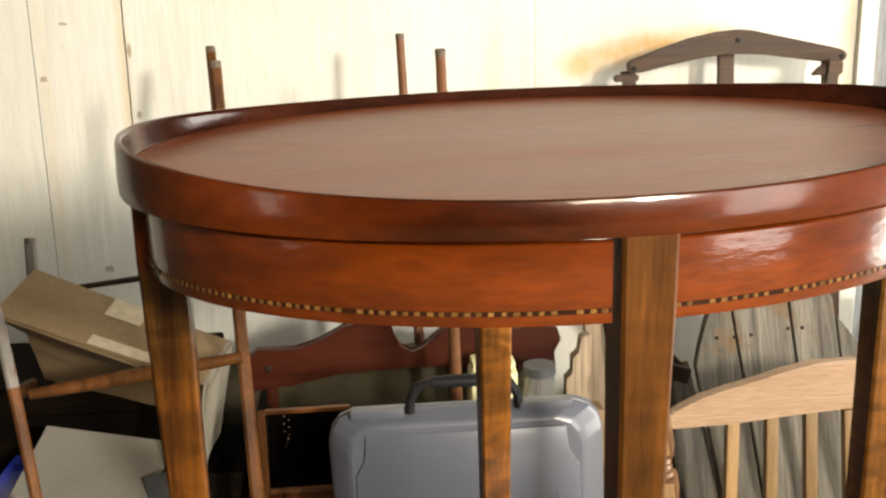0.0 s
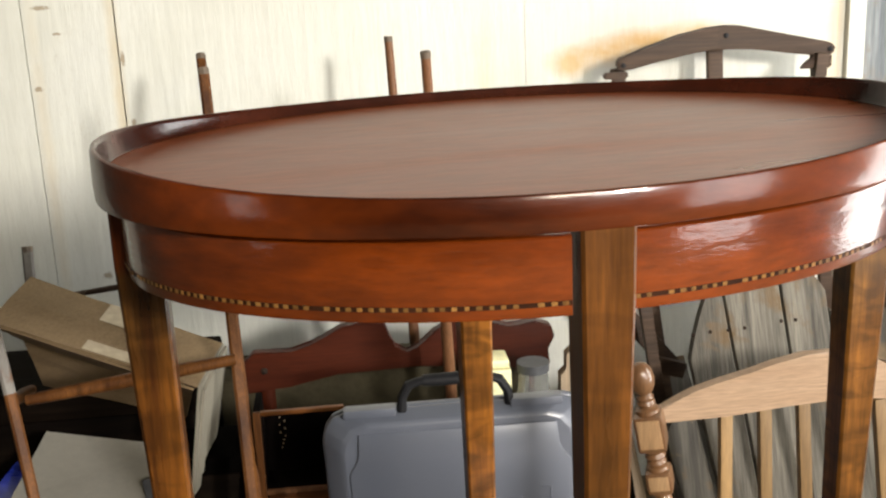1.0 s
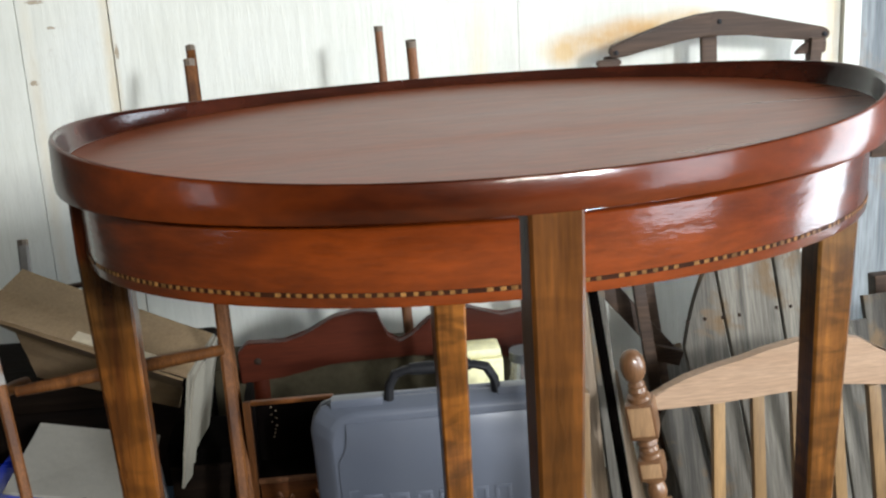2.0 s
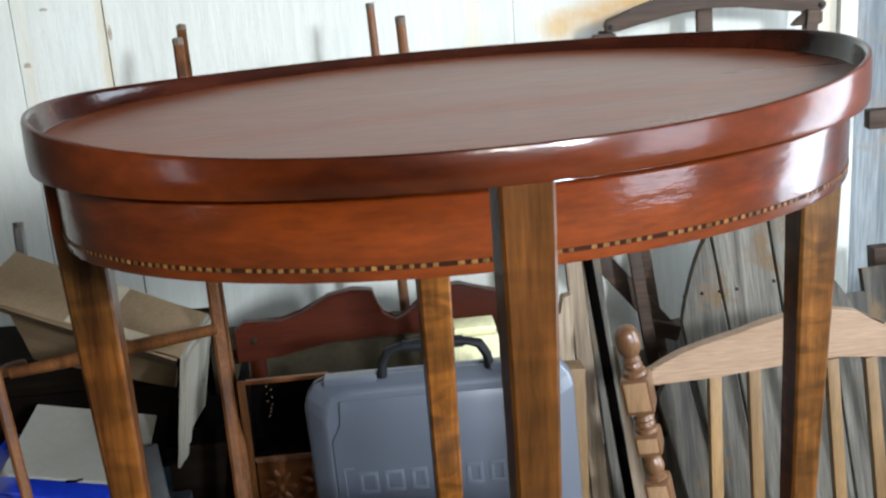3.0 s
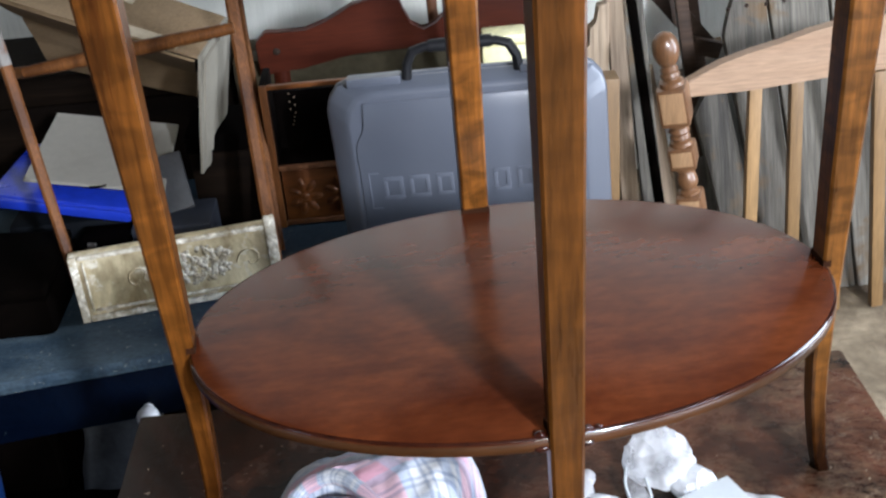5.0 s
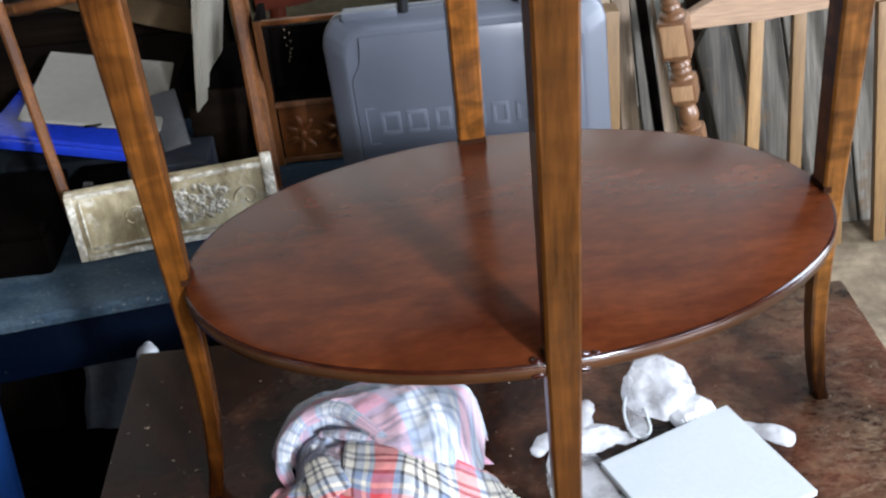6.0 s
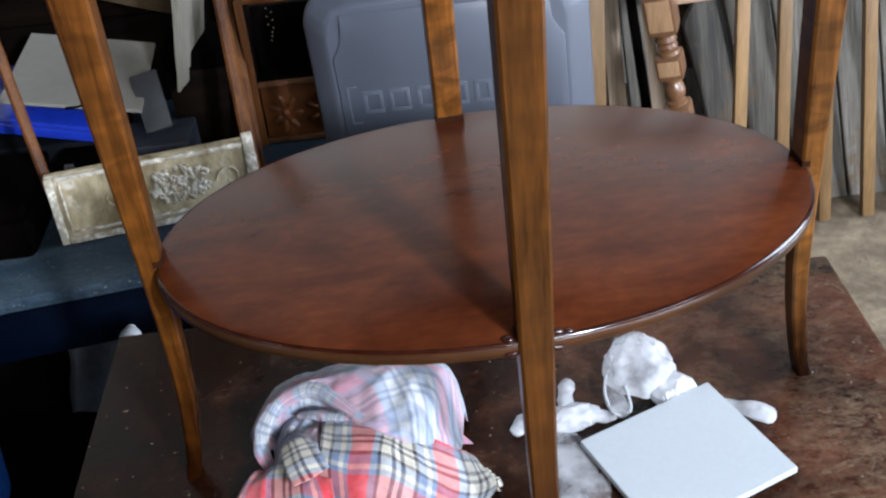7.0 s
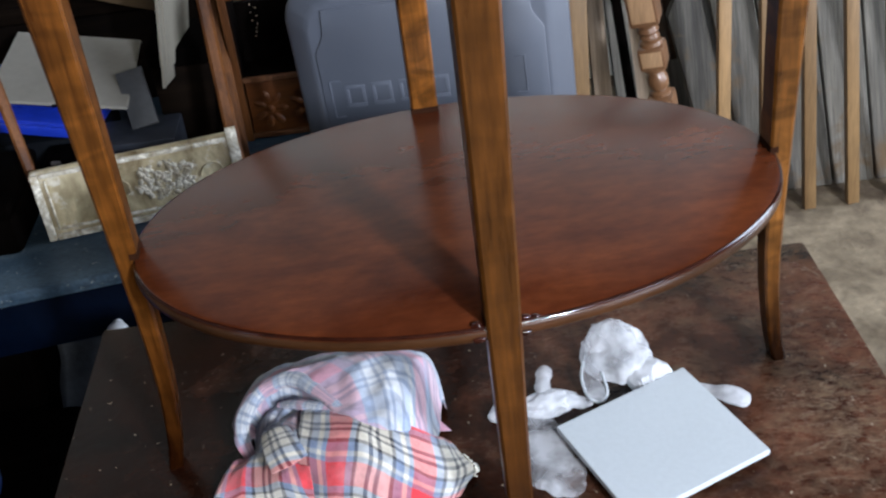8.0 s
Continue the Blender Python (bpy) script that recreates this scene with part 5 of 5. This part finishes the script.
def stake_chair():
    """Second upturned chair: two thin legs and the scalloped mahogany rail behind the tool case."""
    t = thing("upturned_chair", (0.21, 1.85, FLOOR), "upturned mahogany chair with scalloped seat rail and thin legs", "chair", "upturned chairs")
    out = [(-0.050, 0.385), (-0.052, 0.440), (-0.035, 0.456), (0.028, 0.452), (0.060, 0.462), (0.108, 0.489), (0.150, 0.497), (0.182, 0.492), (0.189, 0.470), (0.196, 0.448), (0.216, 0.436), (0.236, 0.444),
           (0.262, 0.470), (0.290, 0.486), (0.325, 0.490), (0.388, 0.468), (0.430, 0.476), (0.460, 0.466), (0.466, 0.445), (0.452, 0.425), (0.458, 0.400), (0.449, 0.383), (0.36, 0.405), (0.23, 0.412), (0.10, 0.408), (0.02, 0.392)]
    bm = bmesh.new()
    slab(bm, out, 1.85, 1.872)
    bmesh.ops.bevel(bm, geom=list(bm.edges), offset=0.002, segments=2, affect="EDGES")
    rail = part("seat_rail", bm, "mahogany", t)
    for x, z in ((-0.020, 0.424), (0.37, 0.425)):
        bm = bmesh.new()
        lathe(bm, (x, 1.852, z), (x, 1.8465, z), [(0, 0.006), (0.6, 0.006), (1, 0.003)], 12)
        part("bolt_head", bm, "rusty", rail)
    for top, foot in (((0.221, 1.985, 0.935), (0.250, 1.90, FLOOR)), ((0.254, 1.66, 0.942), (0.296, 1.80, FLOOR))):
        bm = bmesh.new()
        rod(bm, [Vector(top).lerp(Vector(foot), k / 8) for k in range(9)], [0.0072 + 0.0005 * k for k in range(9)], 10)
        leg = part("leg", bm, "stake", t)
        bm = bmesh.new()
        d = (Vector(top) - Vector(foot)).normalized()
        rod(bm, [top, Vector(top) + d * 0.009], 0.0076, 10)
        part("leg_tip", bm, "stake_end", leg)
    for x in (-0.02, 0.44):
        bm = bmesh.new()
        rod(bm, [(x, 1.885, FLOOR), (x, 1.885, 0.20), (x, 1.885, 0.42)], [0.011, 0.015, 0.017], 10)
        part("post", bm, "mahogany", t)


def cardboard_box():
    """An open box tipped into the upturned chair, one flap folded out."""
    t = thing("cardboard_box", (-0.18, 1.60, 0.30), "tipped open brown cardboard box with paper tape", "box")
    tl, fl = Vector((-0.330, 1.71, 0.653)), Vector((-0.352, 1.555, 0.640))
    tr, fr = Vector((-0.062, 1.662, 0.546)), Vector((-0.084, 1.525, 0.538))

    def sheet(a, b, c, d, mat, name, parent, label="", th=0.0035):
        bm = bmesh.new()
        a, b, c, d = map(Vector, (a, b, c, d))
        n = (b - a).cross(d - a).normalized() * th
        k = 6
        top = [[a.lerp(b, i / k).lerp(d.lerp(c, i / k), j / k) + n * 0.6 * noise.noise((i * 0.5, j * 0.5, a.x * 9)) for j in range(k + 1)] for i in range(k + 1)]
        low = [[p - n for p in row] for row in top]
        loft(bm, top, close=False, caps=False)
        loft(bm, low, close=False, caps=False)
        for e in range(k):
            for (i0, j0), (i1, j1) in (((0, e), (0, e + 1)), ((k, e), (k, e + 1)), ((e, 0), (e + 1, 0)), ((e, k), (e + 1, k))):
                bm.faces.new([bm.verts.new(p) for p in (top[i0][j0], top[i1][j1], low[i1][j1], low[i0][j0])])
        bmesh.ops.remove_doubles(bm, verts=bm.verts, dist=1e-6)
        return part(name, bm, mat, parent, label, smooth=False)
    up = sheet(fl, fr, tr, tl, "card", "top_panel", t)
    nrm = (fr - fl).cross(tl - fl).normalized() * 0.0012

    def strip(u0, u1, v0, v1):
        q = [(fl.lerp(fr, u)).lerp(tl.lerp(tr, u), v) + nrm for u, v in ((u0, v0), (u1, v0), (u1, v1), (u0, v1))]
        sheet(*q, "tape", "tape", up, "strip of paper tape", 0.0006)
    strip(0.44, 0.90, 0.02, 0.20)
    strip(0.42, 0.60, 0.62, 1.0)
    sheet(fr, tr, Vector((-0.104, 1.66, 0.350)), Vector((-0.111, 1.535, 0.367)), "white_card", "side_panel", t, "pale inner face of the side panel")
    sheet(fr + Vector((0.004, 0.012, -0.012)), tr + Vector((0.004, 0.0, -0.004)), Vector((-0.092, 1.668, 0.372)), Vector((-0.106, 1.553, 0.384)), "white_card", "inner_flap", t, "second layer of the side panel")
    # the near flap hangs inwards in its own shade, the back panel leans away beneath it
    a, b = fl + Vector((0.004, 0.004, -0.005)), fr + Vector((-0.006, 0.006, -0.006))
    c, d = b + Vector((-0.022, 0.110, -0.056)), a + Vector((0.004, 0.110, -0.060))
    sheet(a, b, c, d, "card", "near_flap", t)
    e, g = d + Vector((0.0, 0.010, -0.004)), c + Vector((0.0, 0.010, -0.004))
    sheet(e, g, g + Vector((-0.020, 0.070, -0.060)), e + Vector((0.0, 0.070, -0.100)), "card", "back_panel", t)


def clutter_left():
    # pale flat carton on a blue crate lid
    t = thing("flat_carton", (-0.26, 1.56, 0.33), "flat off-white cardboard carton lying on a blue crate", "carton")
    bm = bmesh.new()
    p = [Vector(v) for v in ((-0.369, 1.575, 0.366), (-0.169, 1.545, 0.341), (-0.164, 1.70, 0.377), (-0.344, 1.72, 0.406))]
    loft(bm, [[q - Vector((0, 0, 0.005)) for q in p], p])
    bmesh.ops.bevel(bm, geom=list(bm.edges), offset=0.0015, segments=1, affect="EDGES")
    part("body", bm, "carton_white", t, smooth=False)
    bm = bmesh.new()
    box(bm, (-0.274, 1.5580, 0.3495), (-0.250, 1.5615, 0.3525))
    part("slot", bm, "near_black", t)
    t = thing("blue_crate", (-0.31, 1.64, BENCH), "bright blue plastic crate", "crate")
    m = turned((-0.305, 1.635, 0.338), -6) @ Matrix.Rotation(radians(10), 4, "Y")
    bm = bmesh.new()
    box(bm, (-0.105, -0.085, -0.022), (0.095, 0.09, 0.0), 0.007, m)
    lid = part("lid", bm, "blue_plastic", t)
    bm = bmesh.new()
    box(bm, (-0.108, -0.092, -0.019), (0.098, -0.0855, -0.004), 0.003, m)
    part("rim", bm, "blue_plastic", lid)
    bm = bmesh.new()
    box(bm, (-0.405, 1.565, BENCH), (-0.225, 1.705, 0.296), 0.006)
    part("body", bm, "dark_slate", t)
    t = thing("metal_box", (-0.17, 1.56, BENCH), "small grey metal box with bracket", "box")
    bm = bmesh.new()
    box(bm, (-0.215, 1.50, BENCH), (-0.105, 1.58, 0.308), 0.003)
    part("body", bm, "slate_tin", t)
    bm = bmesh.new()
    bar(bm, (-0.150, 1.545, 0.309), (-0.168, 1.60, 0.372), 0.038, 0.008, 0.002)
    part("bracket", bm, "grey_metal", t)
    # dark box put here to fill the black area behind the gilt panel
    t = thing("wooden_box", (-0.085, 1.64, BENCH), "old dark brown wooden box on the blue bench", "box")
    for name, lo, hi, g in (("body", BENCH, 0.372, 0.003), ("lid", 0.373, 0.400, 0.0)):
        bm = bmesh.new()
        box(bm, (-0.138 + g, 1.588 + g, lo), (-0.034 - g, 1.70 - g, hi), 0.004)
        part(name, bm, "near_black" if name == "lid" else "dark_filler_wood", t)
    t = thing("small_box", (-0.24, 1.50, BENCH), "small black box with white markings", "box")
    bm = bmesh.new()
    box(bm, (-0.285, 1.475, BENCH), (-0.218, 1.54, 0.300), 0.002)
    part("body", bm, "near_black", t)
    for k in range(3):
        bm = bmesh.new()
        box(bm, (-0.244, 1.4738, 0.262 + 0.009 * k), (-0.236 + 0.001 * k, 1.4752, 0.268 + 0.009 * k))
        part("mark", bm, "board", t, "white printed mark")
    bm = bmesh.new()
    bar(bm, (-0.262, 1.455, BENCH + 0.001), (-0.258, 1.458, 0.315), 0.012, 0.006, 0.001)
    solo("metal_strip", bm, "metal", (-0.26, 1.455, BENCH), "thin bright metal strip standing on the bench", "strip")
    # dark mass behind: chest added there, with the shade put into its colour
    t = thing("shade_chest", (-0.4, 1.9, FLOOR), "near-black chest added as the shaded mass behind the box", "chest")
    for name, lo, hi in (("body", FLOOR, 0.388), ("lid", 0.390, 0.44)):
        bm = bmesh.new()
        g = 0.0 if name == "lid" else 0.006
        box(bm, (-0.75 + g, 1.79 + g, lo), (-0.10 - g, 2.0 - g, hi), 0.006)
        part(name, bm, "dark_filler_wood", t)
    t = thing("storage_trunk", (-0.5, 1.48, FLOOR), "dark slate-coloured trunk beside the bench", "trunk")
    for name, lo, hi in (("body", FLOOR, 0.218), ("lid", 0.220, 0.275)):
        bm = bmesh.new()
        g = 0.0 if name == "lid" else 0.005
        box(bm, (-0.70 + g, 1.36 + g, lo), (-0.345 - g, 1.60 - g, hi), 0.008)
        part(name, bm, "near_black", t)


def behind_case():
    bm = bmesh.new()
    t = thing("carton", (0.17, 1.93, FLOOR), "olive-brown carton behind the tool case, its shade put into the colour", "carton")
    box(bm, (-0.098, 1.876, FLOOR), (0.44, 1.99, 0.398), 0.004)
    part("body", bm, "shaded_card", t)
    for y0, y1 in ((1.876, 1.932), (1.934, 1.99)):
        bm = bmesh.new()
        box(bm, (-0.098, y0, 0.3985), (0.44, y1, 0.402), 0.0012)
        part("flap", bm, "shaded_card", t)
    t = thing("plastic_canister", (0.337, 1.75, FLOOR), "pale yellow square plastic canister behind the tool case", "canister")
    bm = bmesh.new()
    box(bm, (0.300, 1.735, FLOOR), (0.374, 1.79, 0.440), 0.006)
    part("body", bm, "yellow", t)
    bm = bmesh.new()
    box(bm, (0.303, 1.738, 0.4405), (0.371, 1.787, 0.455), 0.005)
    part("lid", bm, "yellow", t)
    m, nt, lk, bsdf = nodes_of("jar_glass")
    bsdf.inputs["Transmission Weight"].default_value, bsdf.inputs["Roughness"].default_value = 0.9, 0.08
    bsdf.inputs["Base Color"].default_value = (0.85, 0.88, 0.84, 1)
    t = thing("glass_jar", (0.412, 1.76, FLOOR), "clear glass jar with a dull lid", "jar")
    bm = bmesh.new()
    lathe(bm, (0.412, 1.76, FLOOR), (0.412, 1.76, 0.425), [(0, 0.026), (0.02, 0.030), (0.9, 0.030), (0.96, 0.024), (1, 0.024)], 24)
    part("body", bm, m, t)
    bm = bmesh.new()
    lathe(bm, (0.412, 1.76, 0.4255), (0.412, 1.76, 0.440), [(0, 0.026), (1, 0.026)], 20)
    part("lid", bm, "grey_metal", t)
    # pale offcut with a notched top
    bm = bmesh.new()
    slab(bm, [(0.470, FLOOR), (0.506, FLOOR), (0.505, 0.470), (0.488, 0.466), (0.486, 0.440), (0.474, 0.432), (0.476, 0.405), (0.464, 0.396)], 1.80, 1.822)
    bmesh.ops.bevel(bm, geom=list(bm.edges), offset=0.0015, segments=1, affect="EDGES")
    solo("wood_offcut", bm, "tan_wood", (0.488, 1.81, FLOOR), "pale notched wooden offcut standing on end", "offcut")
    bm = bmesh.new()
    box(bm, (0.440, 1.66, FLOOR), (0.495, 1.70, 0.40), 0.003)
    solo("wood_block", bm, "slat_wood", (0.47, 1.68, FLOOR), "light brown squared timber on end", "timber")


def dark_heap():
    """Black sheet laid over the floor to stand for shade, and a black case on the bench end."""
    bm = bmesh.new()
    rows = []
    for i in range(31):
        row = []
        for j in range(41):
            x, y = -0.95 + 0.80 * i / 30, 0.35 + 0.92 * j / 40
            edge = min(1.0, 8 * min(i / 30, 1 - i / 30, j / 40, 1 - j / 40))
            z = FLOOR + 0.006 + edge * (0.025 + 0.022 * noise.noise((x * 7, y * 7, 1)) + 0.010 * abs(noise.noise((x * 18, y * 18, 4))))
            row.append((x, y, z))
        rows.append(row)
    loft(bm, rows, close=False, caps=False)
    ob = solo("shade_sheet", bm, "near_black", (-0.55, 0.8, FLOOR), "rumpled black sheet added over the floor in place of shade", "sheet")
    ob.modifiers.new("thickness", "SOLIDIFY").thickness = 0.003
    t = thing("black_case", (-0.42, 1.42, BENCH), "old black case lying on the blue bench", "case")
    bm = bmesh.new()
    box(bm, (-0.60, 1.335, BENCH), (-0.290, 1.50, 0.305), 0.012)
    part("body", bm, "near_black", t)
    bm = bmesh.new()
    box(bm, (-0.60, 1.337, 0.3055), (-0.292, 1.498, 0.322), 0.007)
    part("lid", bm, "near_black", t)


def blue_bin():
    t = thing("plastic_bin", (-0.49, 1.19, FLOOR), "dark blue plastic bin standing in the shade", "bin")
    bm = bmesh.new()
    lathe(bm, (-0.49, 1.19, FLOOR + 0.02), (-0.49, 1.19, 0.165), [(0, 0.112), (0.04, 0.118), (0.9, 0.130), (0.97, 0.131), (1.0, 0.129), (1.0, 0.124), (0.10, 0.110)], 40)
    part("body", bm, "bin_blue", t)
    bm = bmesh.new()
    rod(bm, [Vector((-0.49 + 0.132 * math.cos(a), 1.19 + 0.132 * math.sin(a), 0.160)) for a in [2 * math.pi * k / 40 for k in range(41)]], 0.0045, 8)
    part("rolled_rim", bm, "bin_blue", t)


legs_up_chair()
dark_heap()
blue_bin()
stake_chair()
cardboard_box()
clutter_left()
behind_case()


# ---------------------------------------------------------------- chair back, weathered boards and dark frame
def chair_back():
    t = thing("chair_back", (0.80, 1.68, FLOOR), "light wooden spindle chair back with turned post", "chair")
    lo, hi = Vector((0.648, 1.655, FLOOR)), Vector((0.556, 1.655, 0.466))

    def at(z):
        return lo.lerp(hi, (z - lo.z) / (hi.z - lo.z))
    prof = [(-0.05, 0.013), (0.15, 0.015), (0.209, 0.016), (0.2125, 0.010), (0.218, 0.0145), (0.226, 0.016), (0.236, 0.0145), (0.2425, 0.010), (0.246, 0.0165), (0.253, 0.018), (0.286, 0.018), (0.294, 0.0165),
            (0.297, 0.011), (0.301, 0.016), (0.306, 0.013), (0.311, 0.0165), (0.317, 0.013), (0.322, 0.018), (0.330, 0.019), (0.380, 0.019), (0.392, 0.018), (0.396, 0.012), (0.401, 0.015), (0.406, 0.0125),
            (0.410, 0.014), (0.416, 0.010), (0.421, 0.0145), (0.430, 0.0185), (0.442, 0.0200), (0.454, 0.0180), (0.463, 0.012), (0.4675, 0.003)]
    bm = bmesh.new()
    f = [((z - lo.z) / (hi.z - lo.z), r) for z, r in prof]
    lathe(bm, lo, hi, f, 20)
    post = part("post", bm, "turned", t, "turned post with ball finial")
    for z, hgt, r in ((0.355, 0.062, 0.0225), (0.270, 0.038, 0.0205), (0.08, 0.25, 0.0205)):
        bm = bmesh.new()
        bar(bm, at(z - hgt / 2), at(z + hgt / 2), 2 * r, 2 * r, 0.0070, (0.94, -0.34, 0))
        part("post_block", bm, "turned", post)
        # paler plate on the block's front stands for light falling on it
        bm = bmesh.new()
        out = Vector((-0.34, -0.94, 0)) * (r + 0.0004)
        bar(bm, at(z - hgt / 2 + 0.007) + out, at(z + hgt / 2 - 0.007) + out, 2 * r - 0.010, 0.0016, 0.0007, (0.94, -0.34, 0))
        part("lit_face", bm, "turned_pale", post, "front face coloured paler, as if lit")
    # scalloped crest rail and flat slats
    top = [(0.592, 0.376), (0.620, 0.390), (0.650, 0.404), (0.690, 0.416), (0.740, 0.428), (0.780, 0.440), (0.830, 0.450), (0.890, 0.452), (0.930, 0.444), (0.980, 0.412), (1.030, 0.394), (1.090, 0.392), (1.14, 0.384)]
    bot = [(1.14, 0.340), (1.00, 0.362), (0.90, 0.372), (0.80, 0.366), (0.70, 0.357), (0.60, 0.354), (0.592, 0.362)]
    bm = bmesh.new()
    slab(bm, top + bot, 1.672, 1.692)
    bmesh.ops.bevel(bm, geom=list(bm.edges), offset=0.0025, segments=2, affect="EDGES")
    part("crest_rail", bm, "pale_wood", t)
    for k in range(8):
        x, foot = 0.703 + 0.063 * k, 0.711 + 0.0728 * k
        bm = bmesh.new()
        bar(bm, (foot, 1.676, FLOOR), (x, 1.682, 0.372 - 0.0005 * k * k), 0.0195, 0.017, 0.002)
        part("slat", bm, "slat_wood", t)


def garden_chair_back():
    t = thing("garden_chair_back", (0.84, 1.8, FLOOR), "weathered grey fan-shaped plank chair back leaning on the wall", "chair")

    def curved(x0, x1, b0, b1, top0, topm, top1, y_off=0.0):
        bm = bmesh.new()
        n = 10
        crest = []
        for k in range(n + 1):
            u = k / n
            z = (1 - u) ** 2 * top0 + 2 * u * (1 - u) * topm + u * u * top1
            crest.append((x0 + (x1 - x0) * u, z))
        outl = [(b0, FLOOR)] + crest + [(b1, FLOOR)]

        def lean(z):
            return 1.735 + 0.40 * (z - FLOOR) + y_off
        loft(bm, [[(x, lean(z) + d, z) for x, z in outl] for d in (0.0, 0.018)])
        bmesh.ops.bevel(bm, geom=[e for e in bm.edges if e.calc_length() > 0.002], offset=0.0018, segments=1, affect="EDGES")
        return part("plank", bm, "grey_wood", t, smooth=False)
    curved(0.716, 0.782, 0.775, 0.833, 0.36, 0.47, 0.500)
    curved(0.786, 0.886, 0.837, 0.918, 0.505, 0.565, 0.555)
    curved(0.891, 0.975, 0.922, 0.990, 0.545, 0.53, 0.46)
    curved(0.979, 1.04, 0.994, 1.05, 0.43, 0.40, 0.33)
    curved(0.660, 0.712, 0.720, 0.771, 0.24, 0.29, 0.30, 0.004)
    for x, z in ((0.726, 0.403), (0.757, 0.406), (0.790, 0.406), (0.820, 0.408), (0.888, 0.415), (0.914, 0.415)):
        y = 1.735 + 0.40 * (z - FLOOR)
        bm = bmesh.new()
        lathe(bm, (x, y + 0.002, z), (x, y - 0.0015, z + 0.0005), [(0, 0.0034), (0.8, 0.0034), (1, 0.002)], 10)
        part("nail_head", bm, "rusty", t)


def loose_boards():
    def board(name, x, z_top, w, y_low, y_top, lean, mat, label, d=0.016):
        bm = bmesh.new()
        bar(bm, (x + lean, y_low, FLOOR + 0.002), (x, y_top, z_top), w, d, 0.002)
        ob = solo(name, bm, mat, (x + lean, y_low, FLOOR), label, "board", "leaning boards", smooth=False)
        return ob
    board("leaning_board", 0.528, 0.62, 0.030, 1.80, 1.96, 0.024, "tan_wood", "pale tan batten leaning upright")
    board("leaning_board", 0.566, 0.58, 0.036, 1.83, 2.02, 0.035, "grey_wood", "narrow weathered grey board leaning upright")
    board("leaning_board", 0.610, 0.27, 0.034, 1.86, 2.04, 0.035, "tan_wood", "stained tan board leaning upright")
    board("leaning_board", 0.690, 0.24, 0.055, 1.88, 2.08, 0.05, "grey_wood", "weathered grey board leaning upright")
    board("leaning_board", 0.745, 0.27, 0.070, 1.95, 2.14, 0.05, "grey_wood", "weathered grey board leaning upright")
    for k, (x, w, z) in enumerate(((1.05, 0.05, 0.36), (1.105, 0.06, 0.40), (1.17, 0.065, 0.42), (1.24, 0.06, 0.38), (1.31, 0.07, 0.44))):
        board("leaning_board", x, z, w, 1.80 + 0.02 * (k % 2), 1.97 + 0.02 * (k % 2), 0.02, "grey_wood", "weathered grey board leaning upright")
    board("leaning_board", 1.165, 0.400, 0.038, 2.06, 2.10, 0.02, "dark_wood", "brown squared post standing by the wall", 0.034)


def dark_frame():
    t = thing("folding_frame", (0.86, 2.12, FLOOR), "dark brown folding wooden frame leaning on the wall", "frame")

    def plate(pts, y0, y1, name):
        bm = bmesh.new()
        slab(bm, pts, y0, y1)
        bmesh.ops.bevel(bm, geom=list(bm.edges), offset=0.003, segments=2, affect="EDGES")
        return part(name, bm, "dark_wood", t)
    bow = plate([(0.644, 0.850), (0.646, 0.866), (0.700, 0.885), (0.760, 0.904), (0.815, 0.915), (0.835, 0.916), (0.835, 0.875), (0.780, 0.869), (0.720, 0.858), (0.668, 0.846), (0.650, 0.846)], 2.130, 2.150, "bow_rail")
    other = plate([(0.822, 0.915), (0.851, 0.917), (0.880, 0.915), (0.960, 0.897), (1.045, 0.878), (1.060, 0.872), (1.062, 0.860), (1.052, 0.852), (1.030, 0.852), (0.960, 0.862), (0.900, 0.871), (0.858, 0.873), (0.822, 0.872)], 2.138, 2.156, "bow_rail")
    for rail, x, z, y in ((bow, 0.655, 0.855, 2.131), (other, 1.050, 0.864, 2.139), (other, 0.850, 0.899, 2.139)):
        bm = bmesh.new()
        lathe(bm, (x, y, z), (x, y - 0.0035, z), [(0, 0.0050), (0.6, 0.0050), (1, 0.0025)], 12)
        part("bolt_head", bm, "black_plastic", rail)
    plate([(0.622, 0.829), (0.622, 0.841), (0.668, 0.842), (0.668, 0.829)], 2.140, 2.156, "foot_plate")
    plate([(0.985, 0.832), (0.998, 0.846), (1.020, 0.858), (1.046, 0.858), (1.046, 0.832)], 2.116, 2.129, "corner_brace")
    for p, q, w in (((0.839, 2.170, 0.878), (0.860, 2.13, FLOOR), 0.029), ((1.040, 2.170, 0.856), (1.095, 2.12, FLOOR), 0.026), ((0.545, 1.970, 0.62), (0.597, 1.700, FLOOR), 0.0150), ((0.652, 2.166, 0.846), (0.735, 2.10, 0.20), 0.024),
                    ((0.588, 2.085, 0.462), (0.735, 2.06, 0.285), 0.036), ((0.700, 2.045, 0.300), (0.752, 2.045, 0.284), 0.03), ((1.025, 2.115, 0.86), (0.985, 2.10, 0.42), 0.022), ((0.950, 2.09, 0.468), (1.100, 2.08, 0.24), 0.021),
                    ((0.640, 2.03, 0.62), (0.700, 1.955, 0.12), 0.022)):
        bm = bmesh.new()
        bar(bm, p, q, w, 0.016, 0.002)
        part("strut", bm, "near_black" if w == 0.0150 else "dark_wood", t)
    bm = bmesh.new()
    box(bm, (1.122, 2.075, 0.636), (1.19, 2.10, 0.672), 0.004)
    br = part("bracket", bm, "dark_wood", t)


chair_back()
garden_chair_back()
loose_boards()
dark_frame()
